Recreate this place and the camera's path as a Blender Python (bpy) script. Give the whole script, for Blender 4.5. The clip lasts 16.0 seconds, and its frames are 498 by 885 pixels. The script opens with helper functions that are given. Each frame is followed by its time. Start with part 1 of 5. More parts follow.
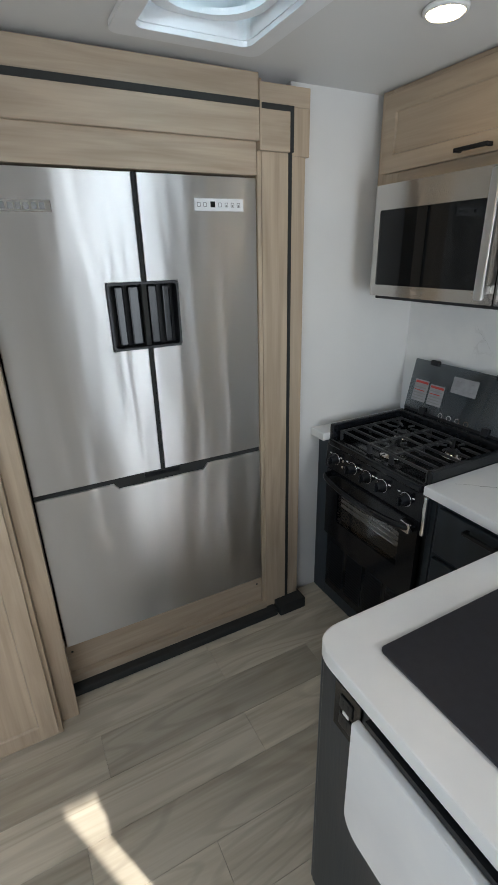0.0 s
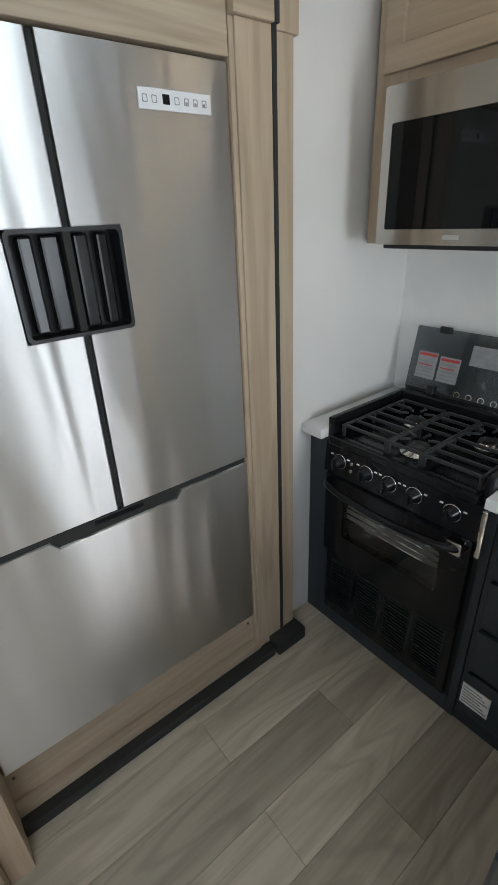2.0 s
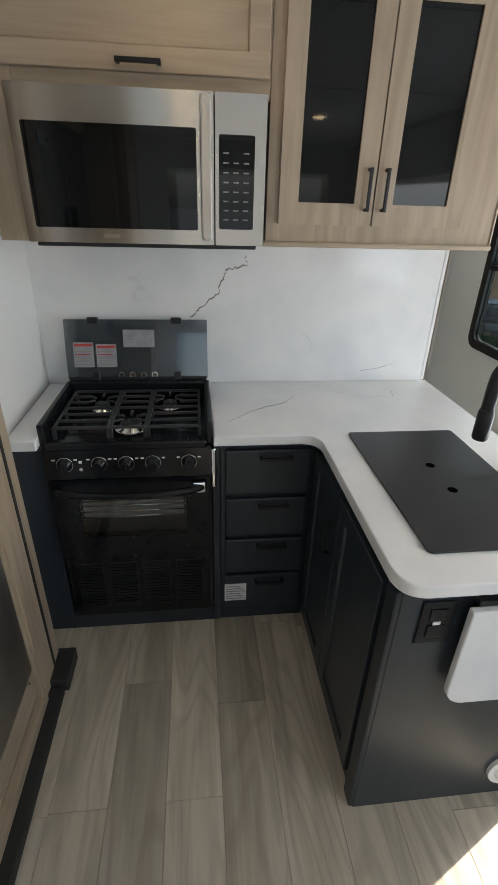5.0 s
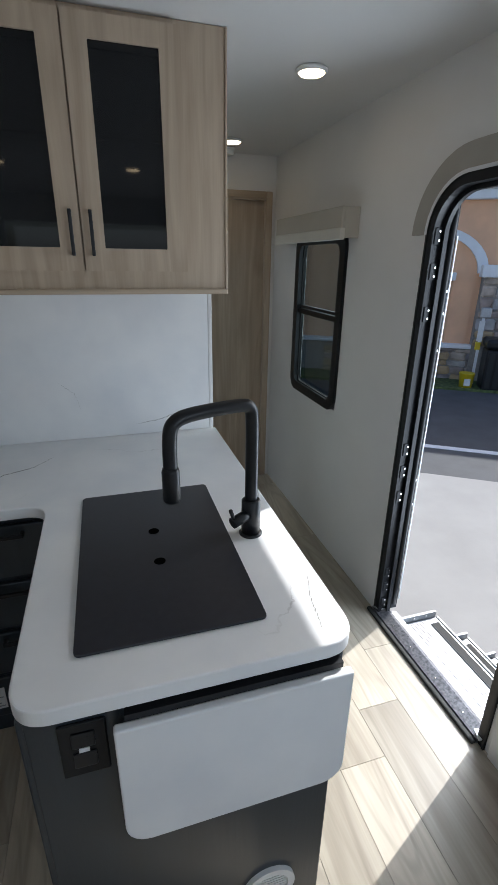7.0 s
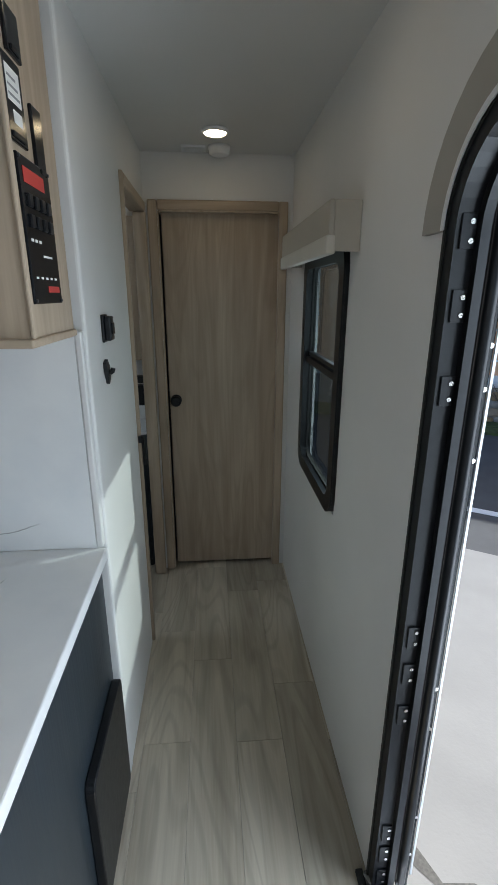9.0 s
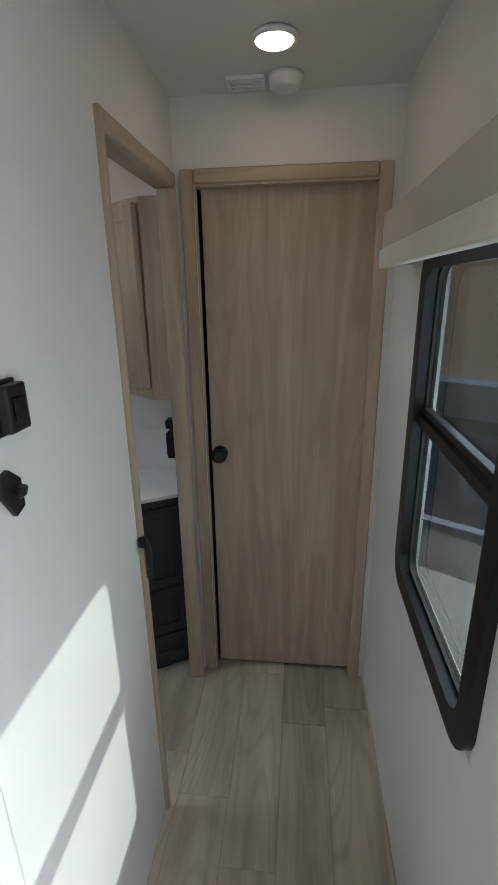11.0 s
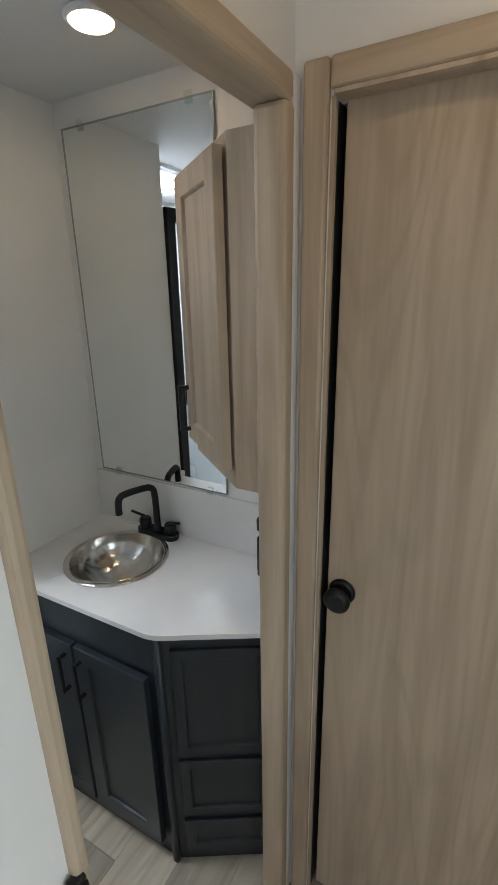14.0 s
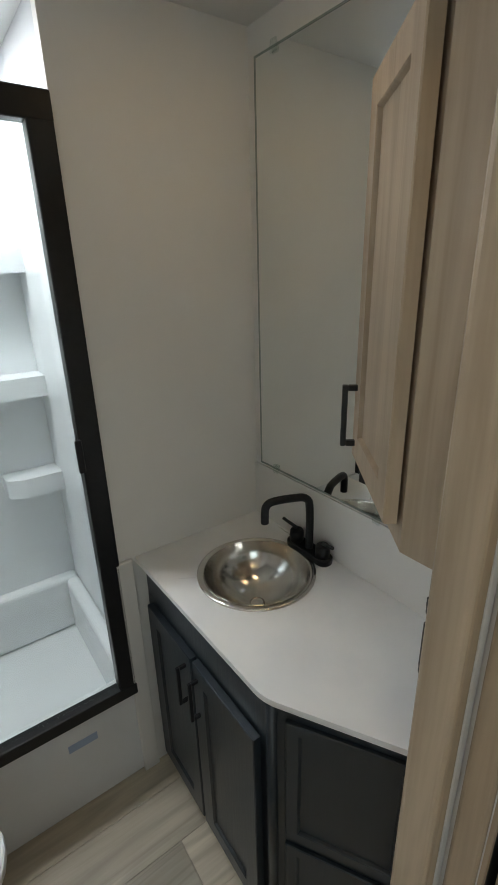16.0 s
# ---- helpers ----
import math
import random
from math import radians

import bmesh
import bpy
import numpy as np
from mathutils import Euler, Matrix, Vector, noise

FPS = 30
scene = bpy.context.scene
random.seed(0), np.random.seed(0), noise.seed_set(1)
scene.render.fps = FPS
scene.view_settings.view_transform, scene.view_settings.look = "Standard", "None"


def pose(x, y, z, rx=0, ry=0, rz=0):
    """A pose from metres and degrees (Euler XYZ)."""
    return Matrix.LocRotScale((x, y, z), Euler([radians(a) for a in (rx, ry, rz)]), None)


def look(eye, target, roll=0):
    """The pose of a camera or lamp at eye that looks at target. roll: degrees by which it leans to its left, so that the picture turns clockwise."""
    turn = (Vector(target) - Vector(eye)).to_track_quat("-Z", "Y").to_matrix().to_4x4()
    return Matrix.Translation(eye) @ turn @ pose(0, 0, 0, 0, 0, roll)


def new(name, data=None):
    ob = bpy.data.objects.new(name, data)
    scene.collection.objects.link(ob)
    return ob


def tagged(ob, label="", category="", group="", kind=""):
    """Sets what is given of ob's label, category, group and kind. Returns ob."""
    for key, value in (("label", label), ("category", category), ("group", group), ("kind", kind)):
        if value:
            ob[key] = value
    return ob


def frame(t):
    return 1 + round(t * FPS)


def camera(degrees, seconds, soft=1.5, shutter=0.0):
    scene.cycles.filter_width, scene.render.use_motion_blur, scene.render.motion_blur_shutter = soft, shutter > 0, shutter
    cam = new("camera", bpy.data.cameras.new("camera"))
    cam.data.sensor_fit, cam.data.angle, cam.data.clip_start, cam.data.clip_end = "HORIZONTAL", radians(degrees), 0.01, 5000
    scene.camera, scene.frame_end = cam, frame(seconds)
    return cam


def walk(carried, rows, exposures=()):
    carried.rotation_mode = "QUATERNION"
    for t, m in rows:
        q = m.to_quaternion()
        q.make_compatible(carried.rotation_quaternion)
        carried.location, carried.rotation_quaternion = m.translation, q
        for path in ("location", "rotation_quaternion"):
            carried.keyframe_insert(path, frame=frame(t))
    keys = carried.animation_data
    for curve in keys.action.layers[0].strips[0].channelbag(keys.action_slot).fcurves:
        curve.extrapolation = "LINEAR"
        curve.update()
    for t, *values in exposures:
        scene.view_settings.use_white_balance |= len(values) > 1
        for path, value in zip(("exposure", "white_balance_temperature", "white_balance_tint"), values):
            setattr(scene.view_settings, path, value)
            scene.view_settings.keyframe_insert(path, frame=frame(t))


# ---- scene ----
cam = camera(56.6, 16.0)

PATH = [
    (0, (1.605, -1.681, 1.666), (-0.042, -0.838, 0.908), -1.4),
    (0.5, (1.536, -1.531, 1.649), (-0.104, -0.709, 0.852), -1.7),
    (1, (1.427, -1.45, 1.628), (-0.179, -0.591, 0.802), -1.8),
    (1.5, (1.243, -1.533, 1.614), (-0.29, -0.567, 0.767), -2.1),
    (2, (1.047, -1.596, 1.591), (-0.379, -0.503, 0.712), -2.6),
    (2.5, (0.841, -1.568, 1.553), (-0.445, -0.33, 0.653), -2.8),
    (3, (0.697, -1.56, 1.556), (-0.372, -0.153, 0.619), -2.7),
    (3.5, (0.622, -1.62, 1.561), (-0.144, -0.031, 0.617), -2.0),
    (4, (0.545, -1.759, 1.584), (0.136, -0.054, 0.622), -1.4),
    (4.5, (0.539, -1.855, 1.603), (0.487, -0.099, 0.647), -0.1),
    (5, (0.574, -1.906, 1.609), (0.786, -0.137, 0.699), 1.7),
    (5.2, (0.582, -1.923, 1.611), (0.893, -0.159, 0.722), 2.4),
    (7.5, (1.405, -1.743, 1.592), (1.959, 0.056, 0.915), 0.6),
    (8, (1.564, -1.535, 1.595), (2.020, 0.308, 0.967), 0.6),
    (8.5, (1.735, -1.344, 1.574), (2.044, 0.534, 0.961), 0.2),
    (9, (1.93, -1.122, 1.586), (2.085, 0.776, 0.976), 0.2),
    (9.2, (1.964, -1.04, 1.579), (2.072, 0.862, 0.974), 0.5),
    (11.5, (2.036, -0.174, 1.652), (1.752, 1.703, 1.023), -1.5),
    (12, (2.033, -0.058, 1.639), (1.681, 1.812, 1.021), -1.5),
    (12.5, (1.999, 0.137, 1.65), (1.612, 2.002, 1.042), -1.3),
    (13, (1.97, 0.245, 1.653), (1.491, 2.089, 1.047), -1.1),
    (13.5, (1.966, 0.371, 1.66), (1.29, 2.149, 1.042), -1.2),
    (14, (1.988, 0.528, 1.672), (1.056, 2.184, 1.048), -1.1),
    (14.5, (1.972, 0.621, 1.666), (0.828, 2.13, 1.023), -1.8),
    (15, (1.946, 0.68, 1.652), (0.649, 2.045, 0.977), -2.2),
    (15.5, (1.913, 0.778, 1.619), (0.482, 1.985, 0.914), -2.1),
    (16, (1.846, 0.824, 1.651), (0.327, 1.898, 0.953), -1.6),
]
walk(cam, [(t, look(eye, target, roll)) for t, eye, target, roll in PATH],
     exposures=[(0, 0.95, 6300, 10), (1, 0.92, 6300, 10), (2, 1.15, 6400, 10), (2.5, 1.3, 6400, 10), (3, 1.35, 6350, 10), (3.5, 1.75, 6500, 10), (4, 1.9, 6600, 10), (4.5, 1.6, 6700, 11), (5, 1.1, 6600, 11), (7.5, 0.15, 5850, 10),
                (8.5, -0.3, 5850, 6), (9, 0.35, 5950, 8), (11.5, 1.02, 6250, 15), (12.5, 1.4, 6400, 18), (13.5, 1.62, 6450, 18), (14, 1.66, 6450, 15), (15.5, 1.55, 6850, 12), (16, 1.4, 7000, 13)])

# ---- light ----
world = bpy.data.worlds.new("sky")
scene.world = world
world.use_nodes = True
wn = world.node_tree.nodes
sky = wn.new("ShaderNodeTexSky")
sky.sky_type = "NISHITA"
sky.sun_disc = False
sky.dust_density = 3.0
SUN_EL = radians(38)
SUN_DIR = Vector((-0.910, -0.414, -math.tan(SUN_EL))).normalized()   # the way the light travels
sky.sun_elevation = SUN_EL
sky.sun_rotation = math.atan2(-SUN_DIR.x, -SUN_DIR.y)
wn["Background"].inputs["Strength"].default_value = 0.15
world.node_tree.links.new(sky.outputs[0], wn["Background"].inputs["Color"])

sun = new("sun", bpy.data.lights.new("sun", "SUN"))
sun.data.energy, sun.data.angle, sun.data.color = 5.0, radians(0.6), (1.0, 0.95, 0.87)
sun.matrix_world = look((8, 4, 8), Vector((8, 4, 8)) + SUN_DIR)


def area_lamp(name, eye, target, sx, sy, watts, colour):
    ob = new(name, bpy.data.lights.new(name, "AREA"))
    ob.data.shape, ob.data.size, ob.data.size_y = "RECTANGLE", sx, sy
    ob.data.energy, ob.data.color = watts, colour
    ob.matrix_world = look(eye, target)
    return ob


DAY = (0.86, 0.94, 1.0)
# first three: added fill lamps at unseen, assumed windows of the living end
area_lamp("window_fill", (1.2, -4.40, 1.45), (1.2, 0, 1.2), 1.6, 0.9, 1.5, DAY)
area_lamp("window_fill", (-0.68, -3.1, 1.45), (2, -3.1, 1.2), 1.3, 0.9, 6, DAY)
area_lamp("window_fill", (2.36, -2.6, 1.4), (0, -2.2, 1.2), 1.2, 0.8, 6, DAY)
area_lamp("door_light", (2.75, -0.67, 0.95), (0, -0.9, 0.9), 0.6, 1.7, 14, DAY)
area_lamp("window_fill", (2.44, 0.615, 1.3), (0, 0.615, 1.1), 0.5, 0.75, 2.6, DAY)
area_lamp("skylight", (0.56, -1.16, 2.33), (0.56, -1.16, 0), 0.3, 0.3, 2, (0.75, 0.92, 1.0))
area_lamp("shower_skylight", (0.3, 0.75, 2.22), (0.3, 0.75, 0), 0.3, 0.5, 6, DAY)


# ---- materials ----
def mat(name, base, rough=0.5, metal=0.0, noise_scale=0.0, amount=0.0, bump=0.0, bump_scale=60.0, stretch=(1, 1, 1), spec=0.5, coat=0.0):
    m = bpy.data.materials.new(name)
    m.use_nodes = True
    nt = m.node_tree
    b = nt.nodes["Principled BSDF"]
    b.inputs["Base Color"].default_value = (*base, 1)
    b.inputs["Roughness"].default_value = rough
    b.inputs["Metallic"].default_value = metal
    b.inputs["Specular IOR Level"].default_value = spec
    b.inputs["Coat Weight"].default_value = coat
    tc = nt.nodes.new("ShaderNodeTexCoord")
    mp = nt.nodes.new("ShaderNodeMapping")
    mp.inputs["Scale"].default_value = stretch
    nt.links.new(tc.outputs["Object"], mp.inputs["Vector"])
    if amount:
        n = nt.nodes.new("ShaderNodeTexNoise")
        n.inputs["Scale"].default_value, n.inputs["Detail"].default_value = noise_scale, 5
        nt.links.new(mp.outputs[0], n.inputs["Vector"])
        r = nt.nodes.new("ShaderNodeValToRGB")
        r.color_ramp.elements[0].position, r.color_ramp.elements[1].position = 0.3, 0.7
        r.color_ramp.elements[0].color = (*[c * (1 - amount) for c in base], 1)
        r.color_ramp.elements[1].color = (*[min(1, c * (1 + amount)) for c in base], 1)
        nt.links.new(n.outputs["Fac"], r.inputs["Fac"])
        nt.links.new(r.outputs[0], b.inputs["Base Color"])
        rr = nt.nodes.new("ShaderNodeMapRange")
        rr.inputs["To Min"].default_value, rr.inputs["To Max"].default_value = rough * 0.85, min(1, rough * 1.2)
        nt.links.new(n.outputs["Fac"], rr.inputs["Value"])
        nt.links.new(rr.outputs[0], b.inputs["Roughness"])
    if bump:
        n2 = nt.nodes.new("ShaderNodeTexNoise")
        n2.inputs["Scale"].default_value, n2.inputs["Detail"].default_value = bump_scale, 3
        nt.links.new(mp.outputs[0], n2.inputs["Vector"])
        bp = nt.nodes.new("ShaderNodeBump")
        bp.inputs["Strength"].default_value, bp.inputs["Distance"].default_value = bump, 0.002
        nt.links.new(n2.outputs["Fac"], bp.inputs["Height"])
        nt.links.new(bp.outputs[0], b.inputs["Normal"])
    return m


def wood(name, light, dark, axis, rough=0.45, per_object=0.0, scale=1.0, figure=0.0):
    """Washed oak: long streaks and fine pores along one axis, with a slow change of tone."""
    m = bpy.data.materials.new(name)
    m.use_nodes = True
    nt = m.node_tree
    L = nt.links.new
    b = nt.nodes["Principled BSDF"]
    b.inputs["Roughness"].default_value = rough
    tc = nt.nodes.new("ShaderNodeTexCoord")
    vec = tc.outputs["Object"]
    if per_object:
        inf = nt.nodes.new("ShaderNodeObjectInfo")
        ml = nt.nodes.new("ShaderNodeVectorMath")
        ml.operation = "MULTIPLY_ADD"
        cmb = nt.nodes.new("ShaderNodeCombineXYZ")
        for k in range(3):
            L(inf.outputs["Random"], cmb.inputs[k])
        ml.inputs[1].default_value = (37, 53, 71)
        L(cmb.outputs[0], ml.inputs[0])
        L(vec, ml.inputs[2])
        vec = ml.outputs[0]

    def streak(sc, st, detail, distort):
        mp = nt.nodes.new("ShaderNodeMapping")
        mp.inputs["Scale"].default_value = [sc * scale * (st if i == axis else 1.0) for i in range(3)]
        L(vec, mp.inputs["Vector"])
        n = nt.nodes.new("ShaderNodeTexNoise")
        n.inputs["Scale"].default_value, n.inputs["Detail"].default_value, n.inputs["Distortion"].default_value = 1, detail, distort
        L(mp.outputs[0], n.inputs["Vector"])
        return n.outputs["Fac"]

    big, fine = streak(14, 0.09, 4, 1.6), streak(170, 0.03, 3, 0.0)
    mix = nt.nodes.new("ShaderNodeMath")
    mix.operation = "MULTIPLY_ADD"
    mix.inputs[1].default_value = 0.2
    L(fine, mix.inputs[0])
    mul = nt.nodes.new("ShaderNodeMath")
    mul.operation = "MULTIPLY"
    mul.inputs[1].default_value = 0.8
    L(big, mul.inputs[0])
    L(mul.outputs[0], mix.inputs[2])
    r = nt.nodes.new("ShaderNodeValToRGB")
    e = r.color_ramp.elements
    e[0].position, e[1].position = 0.33, 0.62
    e[0].color, e[1].color = (*dark, 1), (*light, 1)
    L(mix.outputs[0], r.inputs["Fac"])
    col = r.outputs[0]
    if figure:
        # cathedral figure: contour lines of a slow, long noise
        slow = streak(5.5, 0.16, 1.5, 0.5)
        lines = nt.nodes.new("ShaderNodeMath")
        lines.operation = "MULTIPLY"
        lines.inputs[1].default_value = 95
        L(slow, lines.inputs[0])
        wav = nt.nodes.new("ShaderNodeMath")
        wav.operation = "SINE"
        L(lines.outputs[0], wav.inputs[0])
        thin = nt.nodes.new("ShaderNodeMapRange")
        thin.inputs["From Min"].default_value, thin.inputs["From Max"].default_value = 0.25, 1.0
        thin.inputs["To Min"].default_value, thin.inputs["To Max"].default_value = 0.0, figure
        L(wav.outputs[0], thin.inputs["Value"])
        fig = nt.nodes.new("ShaderNodeMixRGB")
        fig.inputs["Color2"].default_value = (*[c * 0.62 for c in dark], 1)
        L(thin.outputs[0], fig.inputs["Fac"])
        L(col, fig.inputs["Color1"])
        col = fig.outputs[0]
    if per_object:
        hsv = nt.nodes.new("ShaderNodeHueSaturation")
        mr = nt.nodes.new("ShaderNodeMapRange")
        mr.inputs["To Min"].default_value, mr.inputs["To Max"].default_value = 1 - per_object, 1 + per_object
        L(inf.outputs["Random"], mr.inputs["Value"])
        L(mr.outputs[0], hsv.inputs["Value"])
        L(col, hsv.inputs["Color"])
        col = hsv.outputs[0]
    L(col, b.inputs["Base Color"])
    bp = nt.nodes.new("ShaderNodeBump")
    bp.inputs["Strength"].default_value, bp.inputs["Distance"].default_value = 0.12, 0.001
    L(fine, bp.inputs["Height"])
    L(bp.outputs[0], b.inputs["Normal"])
    return m


def marble(name, rough):
    """White quartz with a few thin broken grey veins and faint clouds."""
    m = bpy.data.materials.new(name)
    m.use_nodes = True
    nt = m.node_tree
    L = nt.links.new
    b = nt.nodes["Principled BSDF"]
    b.inputs["Roughness"].default_value = rough
    tc = nt.nodes.new("ShaderNodeTexCoord")
    mp = nt.nodes.new("ShaderNodeMapping")
    mp.inputs["Rotation"].default_value = (0.3, 0.55, 0.7)
    mp.inputs["Location"].default_value = (0.37, 0.1, 0.23)
    L(tc.outputs["Object"], mp.inputs["Vector"])
    n = nt.nodes.new("ShaderNodeTexNoise")
    n.inputs["Scale"].default_value, n.inputs["Detail"].default_value, n.inputs["Roughness"].default_value = 1.1, 9, 0.5
    L(mp.outputs[0], n.inputs["Vector"])
    d = nt.nodes.new("ShaderNodeMath")
    d.operation = "SUBTRACT"
    d.inputs[1].default_value = 0.53
    L(n.outputs["Fac"], d.inputs[0])
    a = nt.nodes.new("ShaderNodeMath")
    a.operation = "ABSOLUTE"
    L(d.outputs[0], a.inputs[0])
    vr = nt.nodes.new("ShaderNodeMapRange")
    vr.inputs["From Min"].default_value, vr.inputs["From Max"].default_value = 0.0, 0.0022
    vr.inputs["To Min"].default_value, vr.inputs["To Max"].default_value = 1, 0
    L(a.outputs[0], vr.inputs["Value"])
    # veins fade in and out
    n2 = nt.nodes.new("ShaderNodeTexNoise")
    n2.inputs["Scale"].default_value = 3.0
    L(mp.outputs[0], n2.inputs["Vector"])
    gate = nt.nodes.new("ShaderNodeMapRange")
    gate.inputs["From Min"].default_value, gate.inputs["From Max"].default_value = 0.56, 0.72
    L(n2.outputs["Fac"], gate.inputs["Value"])
    mu = nt.nodes.new("ShaderNodeMath")
    mu.operation = "MULTIPLY"
    L(vr.outputs[0], mu.inputs[0])
    L(gate.outputs[0], mu.inputs[1])
    n3 = nt.nodes.new("ShaderNodeTexNoise")
    n3.inputs["Scale"].default_value, n3.inputs["Detail"].default_value = 4, 6
    L(mp.outputs[0], n3.inputs["Vector"])
    cloud = nt.nodes.new("ShaderNodeValToRGB")
    cloud.color_ramp.elements[0].position, cloud.color_ramp.elements[1].position = 0.3, 0.6
    cloud.color_ramp.elements[0].color, cloud.color_ramp.elements[1].color = (0.70, 0.71, 0.72, 1), (0.80, 0.80, 0.79, 1)
    L(n3.outputs["Fac"], cloud.inputs["Fac"])
    mx = nt.nodes.new("ShaderNodeMixRGB")
    mx.inputs["Color2"].default_value = (0.50, 0.49, 0.48, 1)
    L(mu.outputs[0], mx.inputs["Fac"])
    L(cloud.outputs[0], mx.inputs["Color1"])
    L(mx.outputs[0], b.inputs["Base Color"])
    return m


def glass(name, tint, rough=0.0, clear=0.9):
    """A thin pane: mostly see-through, with a mirror gloss."""
    m = bpy.data.materials.new(name)
    m.use_nodes = True
    nt = m.node_tree
    L = nt.links.new
    nt.nodes.remove(nt.nodes["Principled BSDF"])
    tr, gl, mx, fr = (nt.nodes.new(k) for k in ("ShaderNodeBsdfTransparent", "ShaderNodeBsdfGlossy", "ShaderNodeMixShader", "ShaderNodeLayerWeight"))
    tr.inputs[0].default_value = (*tint, 1)
    gl.inputs["Roughness"].default_value = rough
    fr.inputs["Blend"].default_value = 0.5
    pw, sc = nt.nodes.new("ShaderNodeMath"), nt.nodes.new("ShaderNodeMath")
    pw.operation, sc.operation = "POWER", "MULTIPLY_ADD"
    pw.inputs[1].default_value, sc.inputs[1].default_value, sc.inputs[2].default_value = 5, 0.8, 0.05
    L(fr.outputs["Facing"], pw.inputs[0])
    L(pw.outputs[0], sc.inputs[0])
    L(sc.outputs[0], mx.inputs[0])
    L(tr.outputs[0], mx.inputs[1])
    L(gl.outputs[0], mx.inputs[2])
    L(mx.outputs[0], nt.nodes["Material Output"].inputs["Surface"])
    return m


def glow(name, colour, strength):
    m = bpy.data.materials.new(name)
    m.use_nodes = True
    b = m.node_tree.nodes["Principled BSDF"]
    b.inputs["Base Color"].default_value = (0.8, 0.8, 0.78, 1)
    b.inputs["Emission Color"].default_value = (*colour, 1)
    b.inputs["Emission Strength"].default_value = strength
    return m


def brushed(name, base, rough, stretch, wave):
    """Brushed steel sheet: fine parallel scratches and slow waves in the sheet."""
    m = mat(name, base, rough, 1.0)
    nt = m.node_tree
    L = nt.links.new
    b = nt.nodes["Principled BSDF"]
    b.inputs["Anisotropic"].default_value = 1.0
    along = nt.nodes.new("ShaderNodeCombineXYZ")
    along.inputs[2].default_value = 1.0
    L(along.outputs[0], b.inputs["Tangent"])
    tc = nt.nodes.new("ShaderNodeTexCoord")
    mp = nt.nodes.new("ShaderNodeMapping")
    mp.inputs["Scale"].default_value = (1, 1, 0.16)
    L(tc.outputs["Object"], mp.inputs["Vector"])
    n = nt.nodes.new("ShaderNodeTexNoise")
    n.inputs["Scale"].default_value, n.inputs["Detail"].default_value, n.inputs["Distortion"].default_value = 5.5, 1.5, 0.4
    L(mp.outputs[0], n.inputs["Vector"])
    mp2 = nt.nodes.new("ShaderNodeMapping")
    mp2.inputs["Scale"].default_value = stretch
    L(tc.outputs["Object"], mp2.inputs["Vector"])
    n2 = nt.nodes.new("ShaderNodeTexNoise")
    n2.inputs["Scale"].default_value = 900
    L(mp2.outputs[0], n2.inputs["Vector"])
    b1, b2 = nt.nodes.new("ShaderNodeBump"), nt.nodes.new("ShaderNodeBump")
    b1.inputs["Strength"].default_value, b1.inputs["Distance"].default_value = 1.0, wave
    b2.inputs["Strength"].default_value, b2.inputs["Distance"].default_value = 0.004, 0.00005
    L(n.outputs["Fac"], b1.inputs["Height"])
    L(n2.outputs["Fac"], b2.inputs["Height"])
    L(b1.outputs[0], b2.inputs["Normal"])
    L(b2.outputs[0], b.inputs["Normal"])
    return m


WHITE = mat("wall_vinyl", (0.72, 0.71, 0.69), 0.55, 0, 3, 0.03, 0.08, 260)
CEIL = mat("ceiling_vinyl", (0.67, 0.67, 0.66), 0.5, 0, 2, 0.03, 0.05, 200)
OAK_Z = wood("washed_oak_upright", (0.47, 0.375, 0.275), (0.35, 0.27, 0.19), 2)
OAK_Y = wood("washed_oak_level", (0.46, 0.37, 0.275), (0.34, 0.265, 0.19), 1)
OAK_X = wood("washed_oak_cross", (0.46, 0.365, 0.265), (0.36, 0.28, 0.195), 0)
DOORWOOD = wood("grey_oak_door", (0.47, 0.375, 0.275), (0.34, 0.262, 0.185), 2, 0.5, scale=0.7, figure=0.16)
PLANK = wood("greige_plank", (0.52, 0.465, 0.37), (0.345, 0.298, 0.228), 1, 0.36, per_object=0.28, scale=0.7, figure=0.26)
JOINT = mat("floor_joint", (0.24, 0.21, 0.17), 0.8, 0, 40, 0.2)
CHAR = mat("charcoal_cabinet", (0.021, 0.029, 0.037), 0.34, 0, 30, 0.15, 0.25, 120, (1, 1, 0.06))
# near-black for hidden casings; in gaps and wells it paints the shade
CHAR_IN = mat("casing_and_recess_shade", (0.012, 0.013, 0.015), 0.6, 0, 20, 0.1)
BLACK = mat("black_metal", (0.009, 0.010, 0.012), 0.36, 0, 50, 0.2, 0.05, 300, spec=0.35)
GLOSS = mat("black_enamel", (0.009, 0.010, 0.012), 0.16, 0, 30, 0.15, spec=0.3)
IRON = mat("cast_iron", (0.034, 0.035, 0.037), 0.42, 0, 200, 0.25, 0.3, 500)
RUBBER = mat("black_rubber", (0.02, 0.021, 0.02), 0.75, 0, 60, 0.2, 0.1, 300)
STEEL = brushed("brushed_steel", (0.70, 0.69, 0.68), 0.45, (1, 0.03, 1), 0.014)
STEEL_X = brushed("brushed_steel_level", (0.54, 0.52, 0.49), 0.26, (0.02, 1, 1), 0.0004)
CHROME = mat("chrome", (0.75, 0.75, 0.75), 0.1, 1.0, 80, 0.05)
BOWL = mat("sink_steel", (0.66, 0.64, 0.60), 0.17, 1.0, 30, 0.06)
QUARTZ = marble("white_quartz", 0.3)
SPLASH = marble("marble_panel", 0.12)
ALU = mat("aluminium_tread", (0.46, 0.47, 0.48), 0.5, 1.0, 60, 0.1, 0.4, 300)
